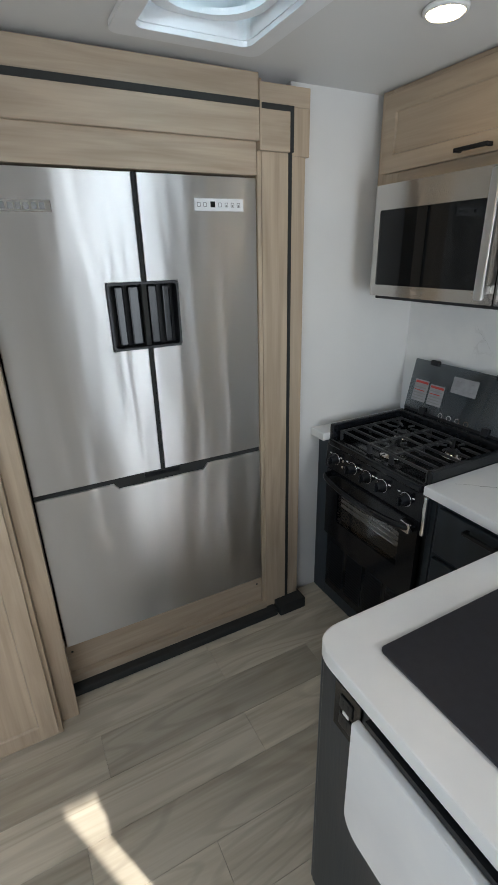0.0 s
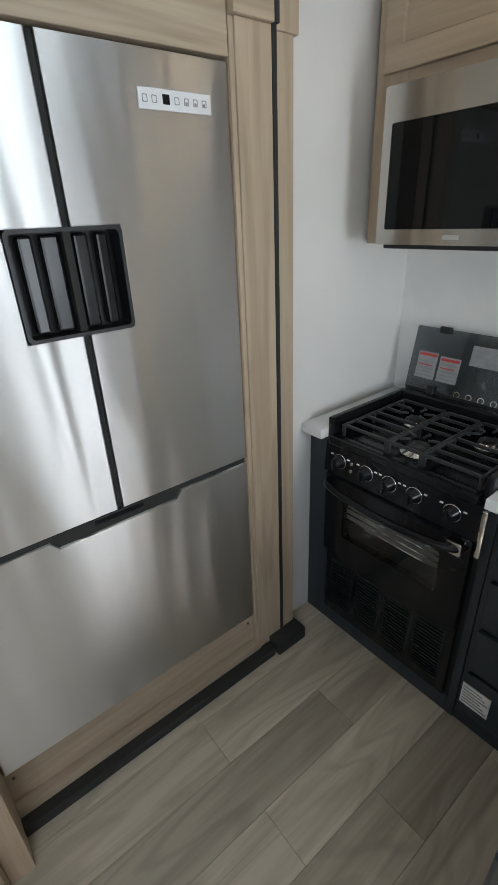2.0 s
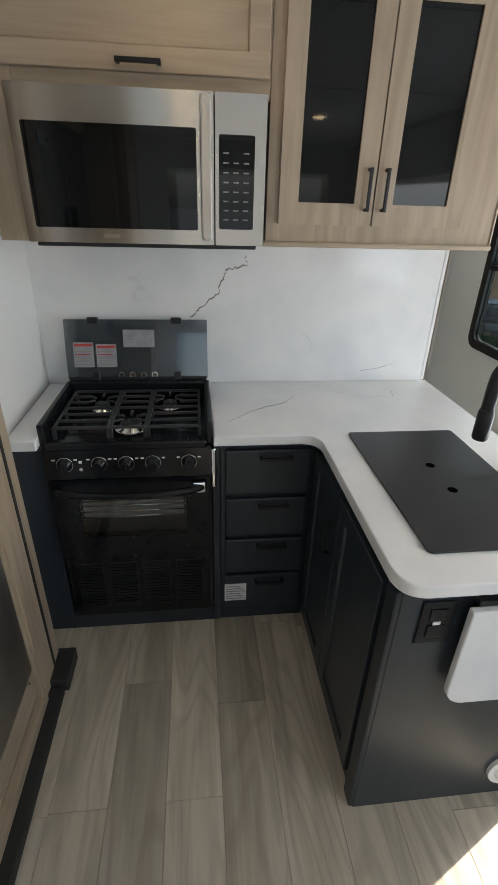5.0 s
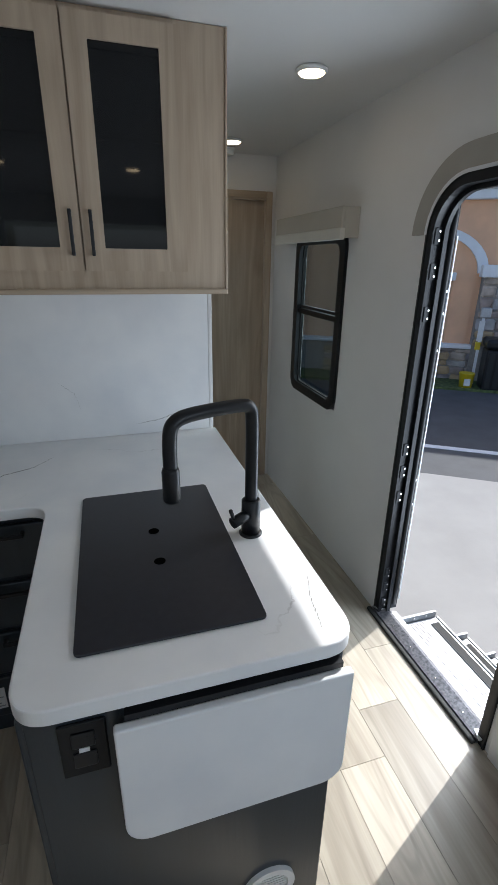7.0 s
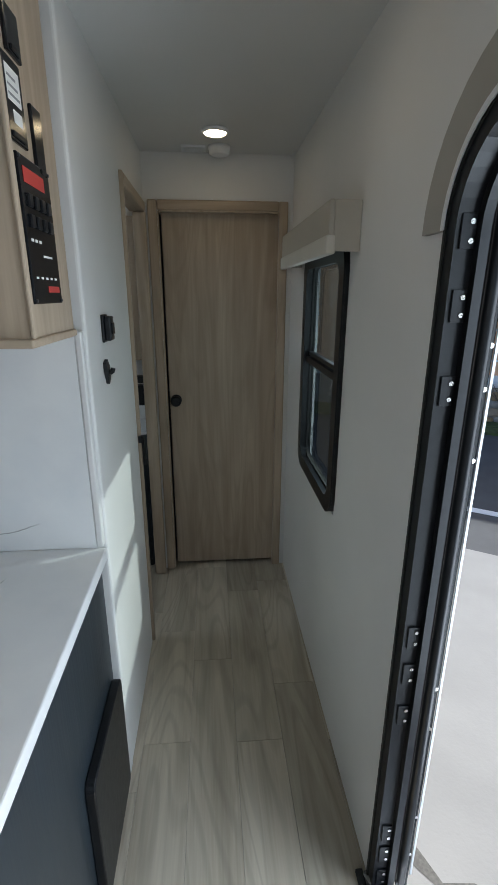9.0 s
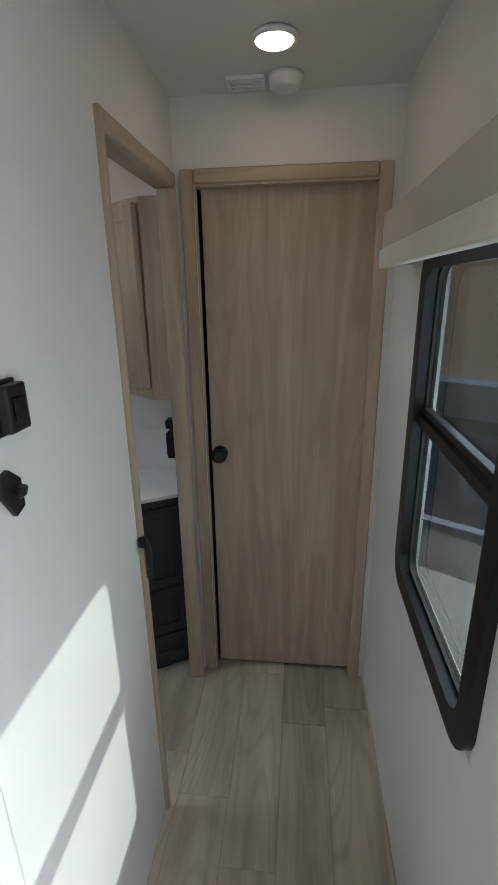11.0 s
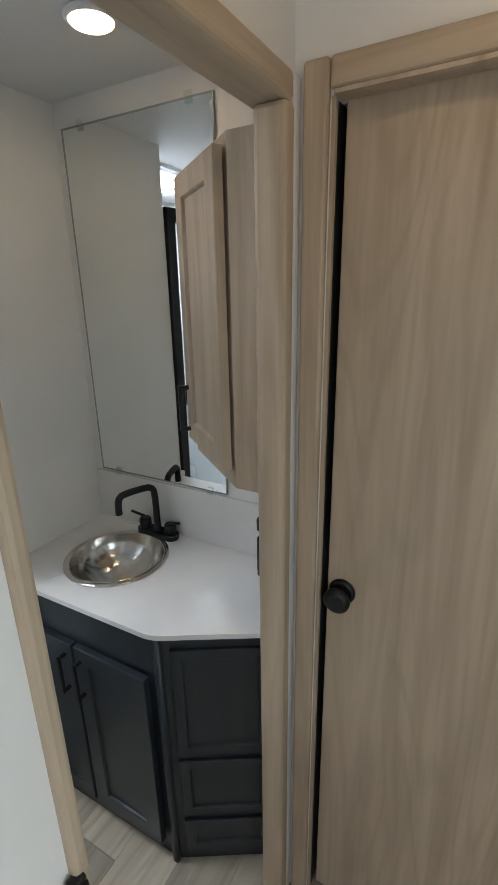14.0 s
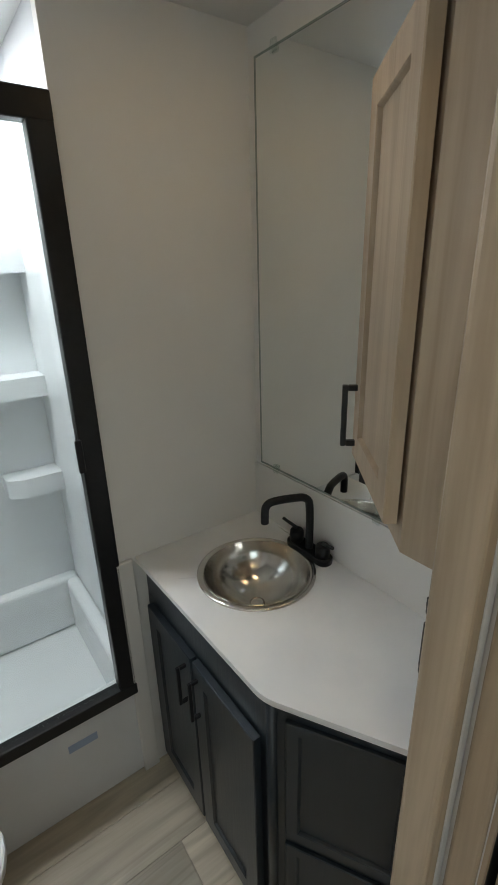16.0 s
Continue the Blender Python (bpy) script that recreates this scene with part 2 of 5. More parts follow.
SMOKE = glass("smoked_glass", (0.50, 0.53, 0.55))
CLEAR = glass("clear_glass", (0.93, 0.96, 0.95))
TINT = glass("tinted_window_glass", (0.54, 0.58, 0.57))
DARKGLASS = mat("dark_glass", (0.006, 0.007, 0.008), 0.04, 0, 10, 0.1, spec=0.3)
OVENGLASS = glass("oven_glass", (0.82, 0.83, 0.83))
LINER = mat("oven_liner_reflection", (0.27, 0.255, 0.235), 0.4, 0, 40, 0.2)
MIRROR = mat("mirror_silver", (0.86, 0.88, 0.87), 0.01, 1.0)
WHITEPL = mat("white_plastic", (0.75, 0.76, 0.77), 0.3, 0, 12, 0.03)
FIBRE = mat("white_fibreglass", (0.76, 0.78, 0.80), 0.22, 0, 6, 0.02)
PAPER = mat("paper_label", (0.72, 0.71, 0.68), 0.7, 0, 30, 0.04)
GREYPAPER = mat("glass_dimmed_paper", (0.30, 0.30, 0.31), 0.6, 0, 40, 0.12)
INK = mat("grey_ink", (0.25, 0.25, 0.25), 0.7)
RED = mat("red_print", (0.5, 0.05, 0.04), 0.6, 0, 20, 0.1)
TAUPE = mat("taupe_trim", (0.36, 0.34, 0.30), 0.5, 0, 10, 0.05, 0.1, 200)
BLIND = mat("valance_vinyl", (0.48, 0.45, 0.39), 0.55, 0, 8, 0.04, 0.15, 300)
BLINDLIP = mat("valance_lip_vinyl", (0.66, 0.64, 0.58), 0.5, 0, 8, 0.04, 0.15, 300)
LAMP = glow("lamp_lens", (1.0, 0.74, 0.42), 10)
AQUA = mat("vent_lid_tinted", (0.06, 0.32, 0.42), 0.25)


# ---- helpers ----
def root_of(ob):
    while ob.parent:
        ob = ob.parent
    return ob


def thing(name, label, category, base=(0, 0, 0), kind="", group=""):
    ob = new(name)
    ob.location = base
    ob.empty_display_size = 0.05
    return tagged(ob, label, category, group, kind)


def part(name, bm, material, parent=None, label=""):
    if parent:
        bmesh.ops.translate(bm, verts=bm.verts, vec=-Vector(root_of(parent).location))
    me = bpy.data.meshes.new(name)
    bm.to_mesh(me)
    bm.free()
    me.materials.append(material)
    ob = new(name, me)
    if parent:
        ob.parent = parent
    return tagged(ob, label)


def solo(name, bm, material, label, category, kind="", group=""):
    return tagged(part(name, bm, material), label, category, group, kind)


def box(x0, x1, y0, y1, z0, z1, bev=0.0, seg=2, bm=None):
    one = bmesh.new()
    bmesh.ops.create_cube(one, size=1, matrix=Matrix.Translation(((x0 + x1) / 2, (y0 + y1) / 2, (z0 + z1) / 2)) @ Matrix.Diagonal((abs(x1 - x0), abs(y1 - y0), abs(z1 - z0), 1)))
    if bev:
        bmesh.ops.bevel(one, geom=one.edges[:], offset=bev, segments=seg, affect="EDGES", profile=0.5)
        for f in one.faces:
            f.smooth = False
    return join(bm, one)


def join(bm, one):
    if bm is None:
        return one
    me = bpy.data.meshes.new("tmp")
    one.to_mesh(me)
    bm.from_mesh(me)
    bpy.data.meshes.remove(me)
    one.free()
    return bm


def cyl(a, b, r, r2=None, n=20, bm=None, smooth=True):
    a, b = Vector(a), Vector(b)
    one = bmesh.new()
    m = Matrix.Translation((a + b) / 2) @ (b - a).to_track_quat("Z", "Y").to_matrix().to_4x4()
    bmesh.ops.create_cone(one, cap_ends=True, segments=n, radius1=r, radius2=r if r2 is None else r2, depth=(b - a).length, matrix=m)
    if smooth:
        for f in one.faces:
            f.smooth = len(f.verts) == 4
    return join(bm, one)


def prism(outline, axis, lo, hi, bev=0.0, bm=None):
    """A flat outline [(u, v)] pushed from lo to hi along an axis; u, v are the other two axes in x, y, z order."""
    one = bmesh.new()

    def at(u, v, w):
        p = [u, v]
        p.insert(axis, w)
        return one.verts.new(p)
    a = [at(u, v, lo) for u, v in outline]
    b = [at(u, v, hi) for u, v in outline]
    n = len(a)
    one.faces.new(a)
    one.faces.new(b)
    for i in range(n):
        one.faces.new((a[i], a[(i + 1) % n], b[(i + 1) % n], b[i]))
    bmesh.ops.recalc_face_normals(one, faces=one.faces)
    if bev:
        ed = [e for e in one.edges if len({round(v.co[axis], 5) for v in e.verts}) == 1]
        bmesh.ops.bevel(one, geom=ed, offset=bev, segments=2, affect="EDGES", profile=0.5)
    return join(bm, one)


def rounded(u0, u1, v0, v1, r, n=6):
    """Outline of a rectangle with rounded corners; r one radius or four (low-low, high-low, high-high, low-high)."""
    rs = r if isinstance(r, (list, tuple)) else [r] * 4
    out = []
    for (cu, cv, a0), q in zip(((u0, v0, 180), (u1, v0, 270), (u1, v1, 0), (u0, v1, 90)), rs):
        if q <= 0:
            out.append((cu, cv))
            continue
        mu, mv = (cu + q if cu == u0 else cu - q), (cv + q if cv == v0 else cv - q)
        for i in range(n + 1):
            a = radians(a0 + 90 * i / n)
            out.append((mu + q * math.cos(a), mv + q * math.sin(a)))
    return out


def ring(outer, inner, axis, lo, hi, bm=None):
    """A frame between two outlines with the same number of points."""
    one = bmesh.new()

    def at(u, v, w):
        p = [u, v]
        p.insert(axis, w)
        return one.verts.new(p)
    n = len(outer)
    rows = [[at(u, v, w) for u, v in o] for o, w in ((outer, lo), (outer, hi), (inner, hi), (inner, lo))]
    for k in range(4):
        p, q = rows[k], rows[(k + 1) % 4]
        for i in range(n):
            one.faces.new((p[i], p[(i + 1) % n], q[(i + 1) % n], q[i]))
    bmesh.ops.recalc_face_normals(one, faces=one.faces)
    return join(bm, one)


def tube(points, r, n=12, bm=None, cap=True, soft=0):
    """A round bar along points; soft rounds the bends."""
    pts = [Vector(p) for p in points]
    for _ in range(soft):
        q = [pts[0]]
        for a, b in zip(pts, pts[1:]):
            q += [a.lerp(b, 0.25), a.lerp(b, 0.75)]
        pts = q + [pts[-1]]
    one = bmesh.new()
    rows, up = [], None
    for i, p in enumerate(pts):
        d = (pts[min(i + 1, len(pts) - 1)] - pts[max(i - 1, 0)]).normalized()
        if up is None:
            up = d.orthogonal().normalized()
        up = (up - d * up.dot(d)).normalized()
        s = d.cross(up)
        rows.append([one.verts.new(p + r * (math.cos(2 * math.pi * k / n) * up + math.sin(2 * math.pi * k / n) * s)) for k in range(n)])
    for a, b in zip(rows, rows[1:]):
        for k in range(n):
            one.faces.new((a[k], a[(k + 1) % n], b[(k + 1) % n], b[k])).smooth = True
    if cap:
        one.faces.new(rows[0][::-1])
        one.faces.new(rows[-1])
    bmesh.ops.recalc_face_normals(one, faces=one.faces)
    return join(bm, one)


def spin(profile, centre, n=32, bm=None, axis="z", caps=True):
    """A turned shape from (radius, height) pairs."""
    one = bmesh.new()
    rows = []
    for r, h in profile:
        rows.append([one.verts.new((r * math.cos(2 * math.pi * k / n), r * math.sin(2 * math.pi * k / n), h)) for k in range(n)])
    for a, b in zip(rows, rows[1:]):
        for k in range(n):
            one.faces.new((a[k], a[(k + 1) % n], b[(k + 1) % n], b[k])).smooth = True
    if caps:
        one.faces.new(rows[0])
        one.faces.new(rows[-1])
    bmesh.ops.recalc_face_normals(one, faces=one.faces)
    turn = {"z": Matrix(), "x": Matrix.Rotation(radians(90), 4, "Y"), "-y": Matrix.Rotation(radians(90), 4, "X"), "-x": Matrix.Rotation(radians(-90), 4, "Y")}[axis]
    bmesh.ops.transform(one, matrix=Matrix.Translation(centre) @ turn, verts=one.verts)
    return join(bm, one)


def shaker(axis, at, out, u0, u1, v0, v1, rail=0.055, thick=0.02, inset=0.008):
    """A frame-and-panel door. axis 1: face in x and z at y; axis 0: face in y and z at x. out: the way it faces, -1 or 1."""
    bm = bmesh.new()
    rows = []
    for grow, d in ((0, 0), (0, thick - 0.002), (-0.002, thick), (0.002 - rail, thick), (-rail, thick - 0.002), (-rail - 0.003, thick - inset)):
        w = at + out * d
        ring4 = []
        for u, v in ((u0 - grow, v0 - grow), (u1 + grow, v0 - grow), (u1 + grow, v1 + grow), (u0 - grow, v1 + grow)):
            ring4.append(bm.verts.new((u, w, v) if axis == 1 else (w, u, v)))
        rows.append(ring4)
    for p, q in zip(rows, rows[1:]):
        for k in range(4):
            bm.faces.new((p[k], p[(k + 1) % 4], q[(k + 1) % 4], q[k]))
    bm.faces.new(rows[0])
    bm.faces.new(rows[-1])
    bmesh.ops.recalc_face_normals(bm, faces=bm.faces)
    return bm


def bar_handle(axis, at, out, u, v, length, upright, parent, off=0.03, w=0.010):
    """A square black bar pull on two feet."""
    bm = bmesh.new()
    h = length / 2

    def slab(a0, a1, b0, b1, d0, d1):
        lo, hi = sorted((at + out * d0, at + out * d1))
        if axis == 1:
            box(a0, a1, lo, hi, b0, b1, 0.0015, 1, bm)
        else:
            box(lo, hi, a0, a1, b0, b1, 0.0015, 1, bm)
    if upright:
        slab(u - w / 2, u + w / 2, v - h, v + h, off - w, off)
        for s in (-1, 1):
            c = v + s * (h - w / 2)
            slab(u - w / 2, u + w / 2, c - w / 2, c + w / 2, 0, off - w)
    else:
        slab(u - h, u + h, v - w / 2, v + w / 2, off - w, off)
        for s in (-1, 1):
            c = u + s * (h - w / 2)
            slab(c - w / 2, c + w / 2, v - w / 2, v + w / 2, 0, off - w)
    return part("handle", bm, BLACK, parent, "matt black square bar handle")


def screws(spots, r, axis, parent, material):
    for p in spots:
        q = Vector(p)
        d = Vector([0.003 if i == abs(axis) - 1 else 0 for i in range(3)]) * (1 if axis > 0 else -1)
        part("screw", cyl(q, q + d, r, r * 0.7, 10), material, parent)

# ---- structure ----
CZ = 2.215          # ceiling
XR, XH, XL = 2.345, 1.62, -0.06   # entry wall, hall partition, slide wall
YS, YB = 0.055, 1.358             # splash wall, bedroom wall


def wall(name, bm, label, material=WHITE):
    return solo(name, bm, material, label, "wall", "structure")


sub = box(-0.75, XR + 0.02, -4.5, 1.72, -0.06, -0.012)
floor = solo("floor", sub, JOINT, "greige wood-look vinyl plank floor in staggered rows", "floor", "structure")

bm = bmesh.new()
box(-0.75, 0.16, -4.5, 1.75, CZ, CZ + 0.05, bm=bm)
box(0.48, 2.6, -4.5, 1.75, CZ, CZ + 0.05, bm=bm)
box(0.16, 0.48, -0.91, 0.45, CZ, CZ + 0.05, bm=bm)
box(0.16, 0.48, 1.0, 1.75, CZ, CZ + 0.05, bm=bm)
box(0.16, 0.48, -4.5, -1.25, CZ, CZ + 0.05, bm=bm)
solo("ceiling", bm, CEIL, "white vinyl ceiling with faint panel seams", "ceiling", "structure")
solo("trim", box(-0.05, 2.34, -1.75, -1.735, CZ - 0.004, CZ), CEIL, "flat white ceiling seam strip", "trim", "structure")
solo("trim", box(0.9, 1.6, -0.54, -0.53, CZ - 0.003, CZ), CEIL, "thin white ceiling seam strip", "trim", "structure")

# entry wall with the door opening (rounded head) and the window opening
DY0, DY1, DZ = -1.0, -0.285, 1.862
WY0, WY1, WZ0, WZ1 = 0.345, 0.885, 0.875, 1.70
XO = 2.395
G = 0.028   # rough opening round the window
bm = bmesh.new()
box(XR, XO, -4.5, -3.3, -0.06, CZ, bm=bm)
# assumed opening, out of view, for the east fill lamp
box(XR, XO, -3.3, -1.9, -0.06, 0.95, bm=bm)
box(XR, XO, -3.3, -1.9, 1.85, CZ, bm=bm)
box(XR, XO, -1.9, DY0, -0.06, CZ, bm=bm)
box(XR, XO, DY1, WY0 - G, -0.06, CZ, bm=bm)
box(XR, XO, WY1 + G, 1.75, -0.06, CZ, bm=bm)
box(XR, XO, WY0 - G, WY1 + G, -0.06, WZ0 - G, bm=bm)
box(XR, XO, WY0 - G, WY1 + G, WZ1 + G, CZ, bm=bm)
R = 0.17
arc = [(DY1 - R + R * math.sin(radians(a)), DZ - R + R * math.cos(radians(a))) for a in range(90, -1, -10)]
arc2 = [(DY0 + R - R * math.sin(radians(a)), DZ - R + R * math.cos(radians(a))) for a in range(0, 91, 10)]
prism([(DY1, CZ)] + arc + arc2 + [(DY0, CZ)], 0, XR, XO, bm=bm)
wall("wall_east", bm, "off-white vinyl wall beside the entry door")

# slide wall (with the opening for the refrigerator slide), bath outer wall
bm = bmesh.new()
box(XL - 0.06, XL, -0.63, 1.75, -0.06, CZ, bm=bm)
# unseen opening added for the west fill lamp
box(XL - 0.7, XL - 0.64, -4.5, -2.35, -0.06, 0.95, bm=bm)
box(XL - 0.7, XL - 0.64, -4.5, -3.8, 0.95, CZ, bm=bm)
box(XL - 0.7, XL - 0.64, -3.8, -2.35, 1.95, CZ, bm=bm)
box(XL - 0.7, XL - 0.0, -2.41, -2.35, -0.06, CZ, bm=bm)
wall("wall_west", bm, "smooth white vinyl side wall beside the stove")
# end wall out of view; its opening is added for fill light
bm = bmesh.new()
box(-0.75, 0.3, -4.5, -4.44, -0.06, CZ, bm=bm)
box(2.1, 2.42, -4.5, -4.44, -0.06, CZ, bm=bm)
box(0.3, 2.1, -4.5, -4.44, -0.06, 0.95, bm=bm)
box(0.3, 2.1, -4.5, -4.44, 1.95, CZ, bm=bm)
wall("wall_south", bm, "white end wall with a wide window opening")

wall("wall_splash", box(XL, XH - 0.05, YS + 0.006, YS + 0.05, 0, CZ), "white partition behind the kitchen counter")
bm = bmesh.new()
box(XH - 0.05, XH, YS + 0.0705, 0.745, 0, CZ, bm=bm)
box(XH - 0.05, XH, 0.745, 1.31, 1.955, CZ, bm=bm)
box(XH - 0.035, XH, 1.31, YB + 0.05, 0, CZ, bm=bm)
wall("wall_hall", bm, "white hallway partition with the bathroom doorway")
bm = bmesh.new()
box(XH, 1.685, YB, YB + 0.05, 0, CZ, bm=bm)
box(2.285, XR, YB, YB + 0.05, 0, CZ, bm=bm)
box(1.685, 2.285, YB, YB + 0.05, 1.965, CZ, bm=bm)
wall("wall_bedroom", bm, "white end wall of the hallway with a closed door")
wall("wall_bedroom_inner", box(1.63, XR, 1.55, 1.6, 0, CZ), "white wall behind the bedroom door")
wall("wall_bath", box(XL, XH - 0.03, 1.675, 1.72, 0, CZ), "off-white bathroom wall behind the mirror")
wall("wall_bath_end", box(XH - 0.035, XH + 0.012, YB + 0.05, 1.675, 0, CZ), "white bathroom end wall beside the vanity")
bm = bmesh.new()
box(0.655, 0.685, 1.165, 1.675, 0, CZ, bm=bm)
box(0.655, 0.685, 0.105, 0.42, 0, CZ, bm=bm)
wall("wall_shower", bm, "off-white partition between shower and vanity")
wall("wall_slide", box(XL - 0.70, XL - 0.64, -2.35, -0.6, -0.06, CZ), "plain back wall of the slide")


# floor planks are laid at the end of the file


def casing(name, axis, at, out, u0, u1, ztop, w, t, label, material=OAK_Z):
    """Door casing: two posts and a head on a wall face."""
    th = thing(name, label, "door casing", kind="structure")
    lo, hi = sorted((at, at + out * t))
    for a0, a1 in ((u0, u0 + w), (u1 - w, u1)):
        part("post", box(lo, hi, a0, a1, 0, ztop, 0.007, 3) if axis == 0 else box(a0, a1, lo, hi, 0, ztop, 0.007, 3), material, th)
    part("head", box(lo, hi - 0.001, u0 + w, u1 - w, ztop - w, ztop, 0.007, 3) if axis == 0 else box(u0 + w, u1 - w, lo + 0.001, hi, ztop - w, ztop, 0.007, 3), OAK_X, th)
    return th


# bedroom door
casing("trim_bedroom_door", 1, YB, -1, 1.640, 2.320, 2.015, 0.045, 0.016, "washed oak rounded casing round the bedroom door")
d = thing("door_bedroom", "closed washed oak sliding door with black knob", "door", (2.0, 1.44, 0), "structure")
part("leaf", box(1.700, 2.29, 1.388, 1.424, 0.02, 1.998, 0.003), DOORWOOD, d)
part("rose", spin([(0.030, 0), (0.030, 0.006), (0.024, 0.012)], (1.735, 1.388, 1.034), 24, axis="-y"), BLACK, d, "round black rose")
part("knob", spin([(0.011, 0), (0.011, 0.014), (0.022, 0.019), (0.029, 0.028), (0.029, 0.036), (0.022, 0.042), (0.016, 0.043), (0.014, 0.041)], (1.735, 1.380, 1.034), 28, axis="-y"), BLACK, d, "oil-rubbed black knob")
part("latch_plate", box(1.6985, 1.7005, 1.393, 1.418, 0.95, 1.08), BLACK, d)
bm = bmesh.new()
box(1.685, 1.692, YB + 0.001, 1.370, 0, 1.965, bm=bm)
box(2.278, 2.285, YB + 0.001, 1.50, 0, 1.965, bm=bm)
box(1.692, 2.278, YB - 0.012, 1.386, 1.963, 1.9695, bm=bm)
# strip coloured near-black to paint the shade in the door's side gap
solo("trim_gap_shade", box(1.676, 1.688, 1.3705, 1.50, 0, 1.965), CHAR_IN, "near-black strip painting the shade in the gap beside the sliding door", "door jamb", "structure")
solo("trim_jamb", bm, OAK_Z, "washed oak jamb lining of the bedroom doorway", "door jamb", "structure")

# bathroom doorway
th = thing("trim_bath_door", "rounded washed oak casing of the bathroom doorway", "door casing", kind="structure")
part("post", box(XH - 0.062, XH + 0.014, 0.732, 0.752, 0, 2.0, 0.006, 2), OAK_Z, th)
part("post", box(XH - 0.045, XH + 0.016, 1.290, 1.328, 0, 1.955, 0.01, 3), OAK_Z, th)
part("head", box(XH - 0.062, XH + 0.015, 0.752, 1.325, 1.955, 2.0, 0.01, 3), OAK_Y, th)
solo("trim", box(XH + 0.001, XH + 0.012, 1.334, YB - 0.002, 0, 2.0, 0.004), WHITE, "white corner bead between the two door casings", "trim", "structure")
solo("trim", box(XH - 0.052, XH + 0.004, YS + 0.022, YS + 0.070, 0, CZ, 0.009, 3), WHITE, "white rounded edge strip on the partition end", "trim", "structure")

# door hook on the near jamb
h = thing("door_hook", "black rubber strap hook hanging at the doorway edge", "hook", (XH + 0.016, 0.735, 1.0))
part("plate", box(XH + 0.003, XH + 0.02, 0.722, 0.742, 1.0, 1.03, 0.004), BLACK, h)
part("strap", tube([(XH + 0.022, 0.735, 1.025), (XH + 0.035, 0.728, 0.99), (XH + 0.03, 0.735, 0.94), (XH + 0.022, 0.74, 0.92), (XH + 0.02, 0.742, 0.97), (XH + 0.018, 0.735, 1.01)], 0.005, 8, soft=2), RUBBER, h)
part("toggle", spin([(0.006, 0), (0.009, 0.004), (0.009, 0.02), (0.006, 0.024)], (XH + 0.024, 0.74, 0.9), 12), BLACK, h)

# switch and hook on the hall wall
s = thing("wall_switch", "black wall thermostat box with a rocker", "switch", (XH, 0.262, 1.455))
part("plate", box(XH, XH + 0.008, 0.257, 0.314, 1.452, 1.530, 0.003), BLACK, s)
part("cover", box(XH + 0.008, XH + 0.026, 0.261, 0.310, 1.457, 1.525, 0.004), BLACK, s)
part("rocker", box(XH + 0.026, XH + 0.030, 0.272, 0.299, 1.475, 1.507, 0.0015), GLOSS, s)
s = thing("coat_hook", "small black angular wall hook", "hook", (XH, 0.262, 1.335))
part("plate", prism([(0.238, 1.372), (0.238, 1.398), (0.262, 1.405), (0.285, 1.385), (0.285, 1.340), (0.262, 1.332)], 0, XH, XH + 0.01, 0.002), BLACK, s)
part("peg", tube([(XH + 0.008, 0.268, 1.368), (XH + 0.018, 0.268, 1.365), (XH + 0.022, 0.268, 1.378)], 0.007, 10, soft=1), BLACK, s)


# window in the entry wall
def rv_window(name, y0, y1, z0, z1, zmid):
    w = thing(name, "black-framed half-sliding tinted window with rounded corners", "window", (XR, (y0 + y1) / 2, z0), "structure")
    out, inn = rounded(y0 - 0.035, y1 + 0.035, z0 - 0.035, z1 + 0.035, 0.075, 8), rounded(y0 + 0.005, y1 - 0.005, z0 + 0.005, z1 - 0.005, 0.045, 8)
    part("window_frame", ring(out, inn, 0, XR - 0.012, XR + 0.03), BLACK, w)
    part("inner_trim", ring(rounded(y0 - 0.036, y1 + 0.036, z0 - 0.036, z1 + 0.036, 0.076, 8), rounded(y0 + 0.018, y1 - 0.018, z0 + 0.018, z1 - 0.018, 0.05, 8), 0, XR - 0.018, XR - 0.0125), BLACK, w)
    part("mullion", box(XR - 0.004, XR + 0.03, y0 + 0.012, y1 - 0.012, zmid - 0.014, zmid + 0.014, 0.003), BLACK, w)
    part("sash_rail", box(XR + 0.004, XR + 0.026, y0 + 0.02, y1 - 0.02, zmid + 0.018, zmid + 0.034, 0.003), BLACK, w)
    part("track", ring(rounded(y0 + 0.005, y1 - 0.005, z0 + 0.005, z1 - 0.005, 0.045, 8), rounded(y0 + 0.012, y1 - 0.012, z0 + 0.012, z1 - 0.012, 0.038, 8), 0, XR + 0.012, XR + 0.03), RUBBER, w)
    for a, b in ((z0 + 0.012, zmid), (zmid, z1 - 0.012)):
        part("pane", box(XR + 0.02, XR + 0.024, y0 + 0.012, y1 - 0.012, a, b), TINT, w)
    return w


rv_window("window_1", WY0, WY1, WZ0, WZ1, 1.32)
v = thing("window_valance", "taupe padded box valance over the window", "valance", (XR, 0.66, 1.70))
part("front", box(XR - 0.09, XR - 0.075, 0.225, 1.08, 1.70, 1.83, 0.004), BLIND, v)
part("top", box(XR - 0.075, XR, 0.237, 1.068, 1.815, 1.829), BLIND, v)
part("side", box(XR - 0.0755, XR, 0.225, 0.237, 1.70, 1.829, 0.003), BLIND, v)
part("side", box(XR - 0.0755, XR, 1.068, 1.08, 1.70, 1.829, 0.003), BLIND, v)
part("lip", box(XR - 0.096, XR - 0.07, 0.223, 1.082, 1.692, 1.742, 0.005), BLINDLIP, v, "paler cream lower band")

# entry door frame
f = thing("door_entry_frame", "black aluminium entry door frame with hinge plates", "door frame", (XR, -0.63, 0), "structure")


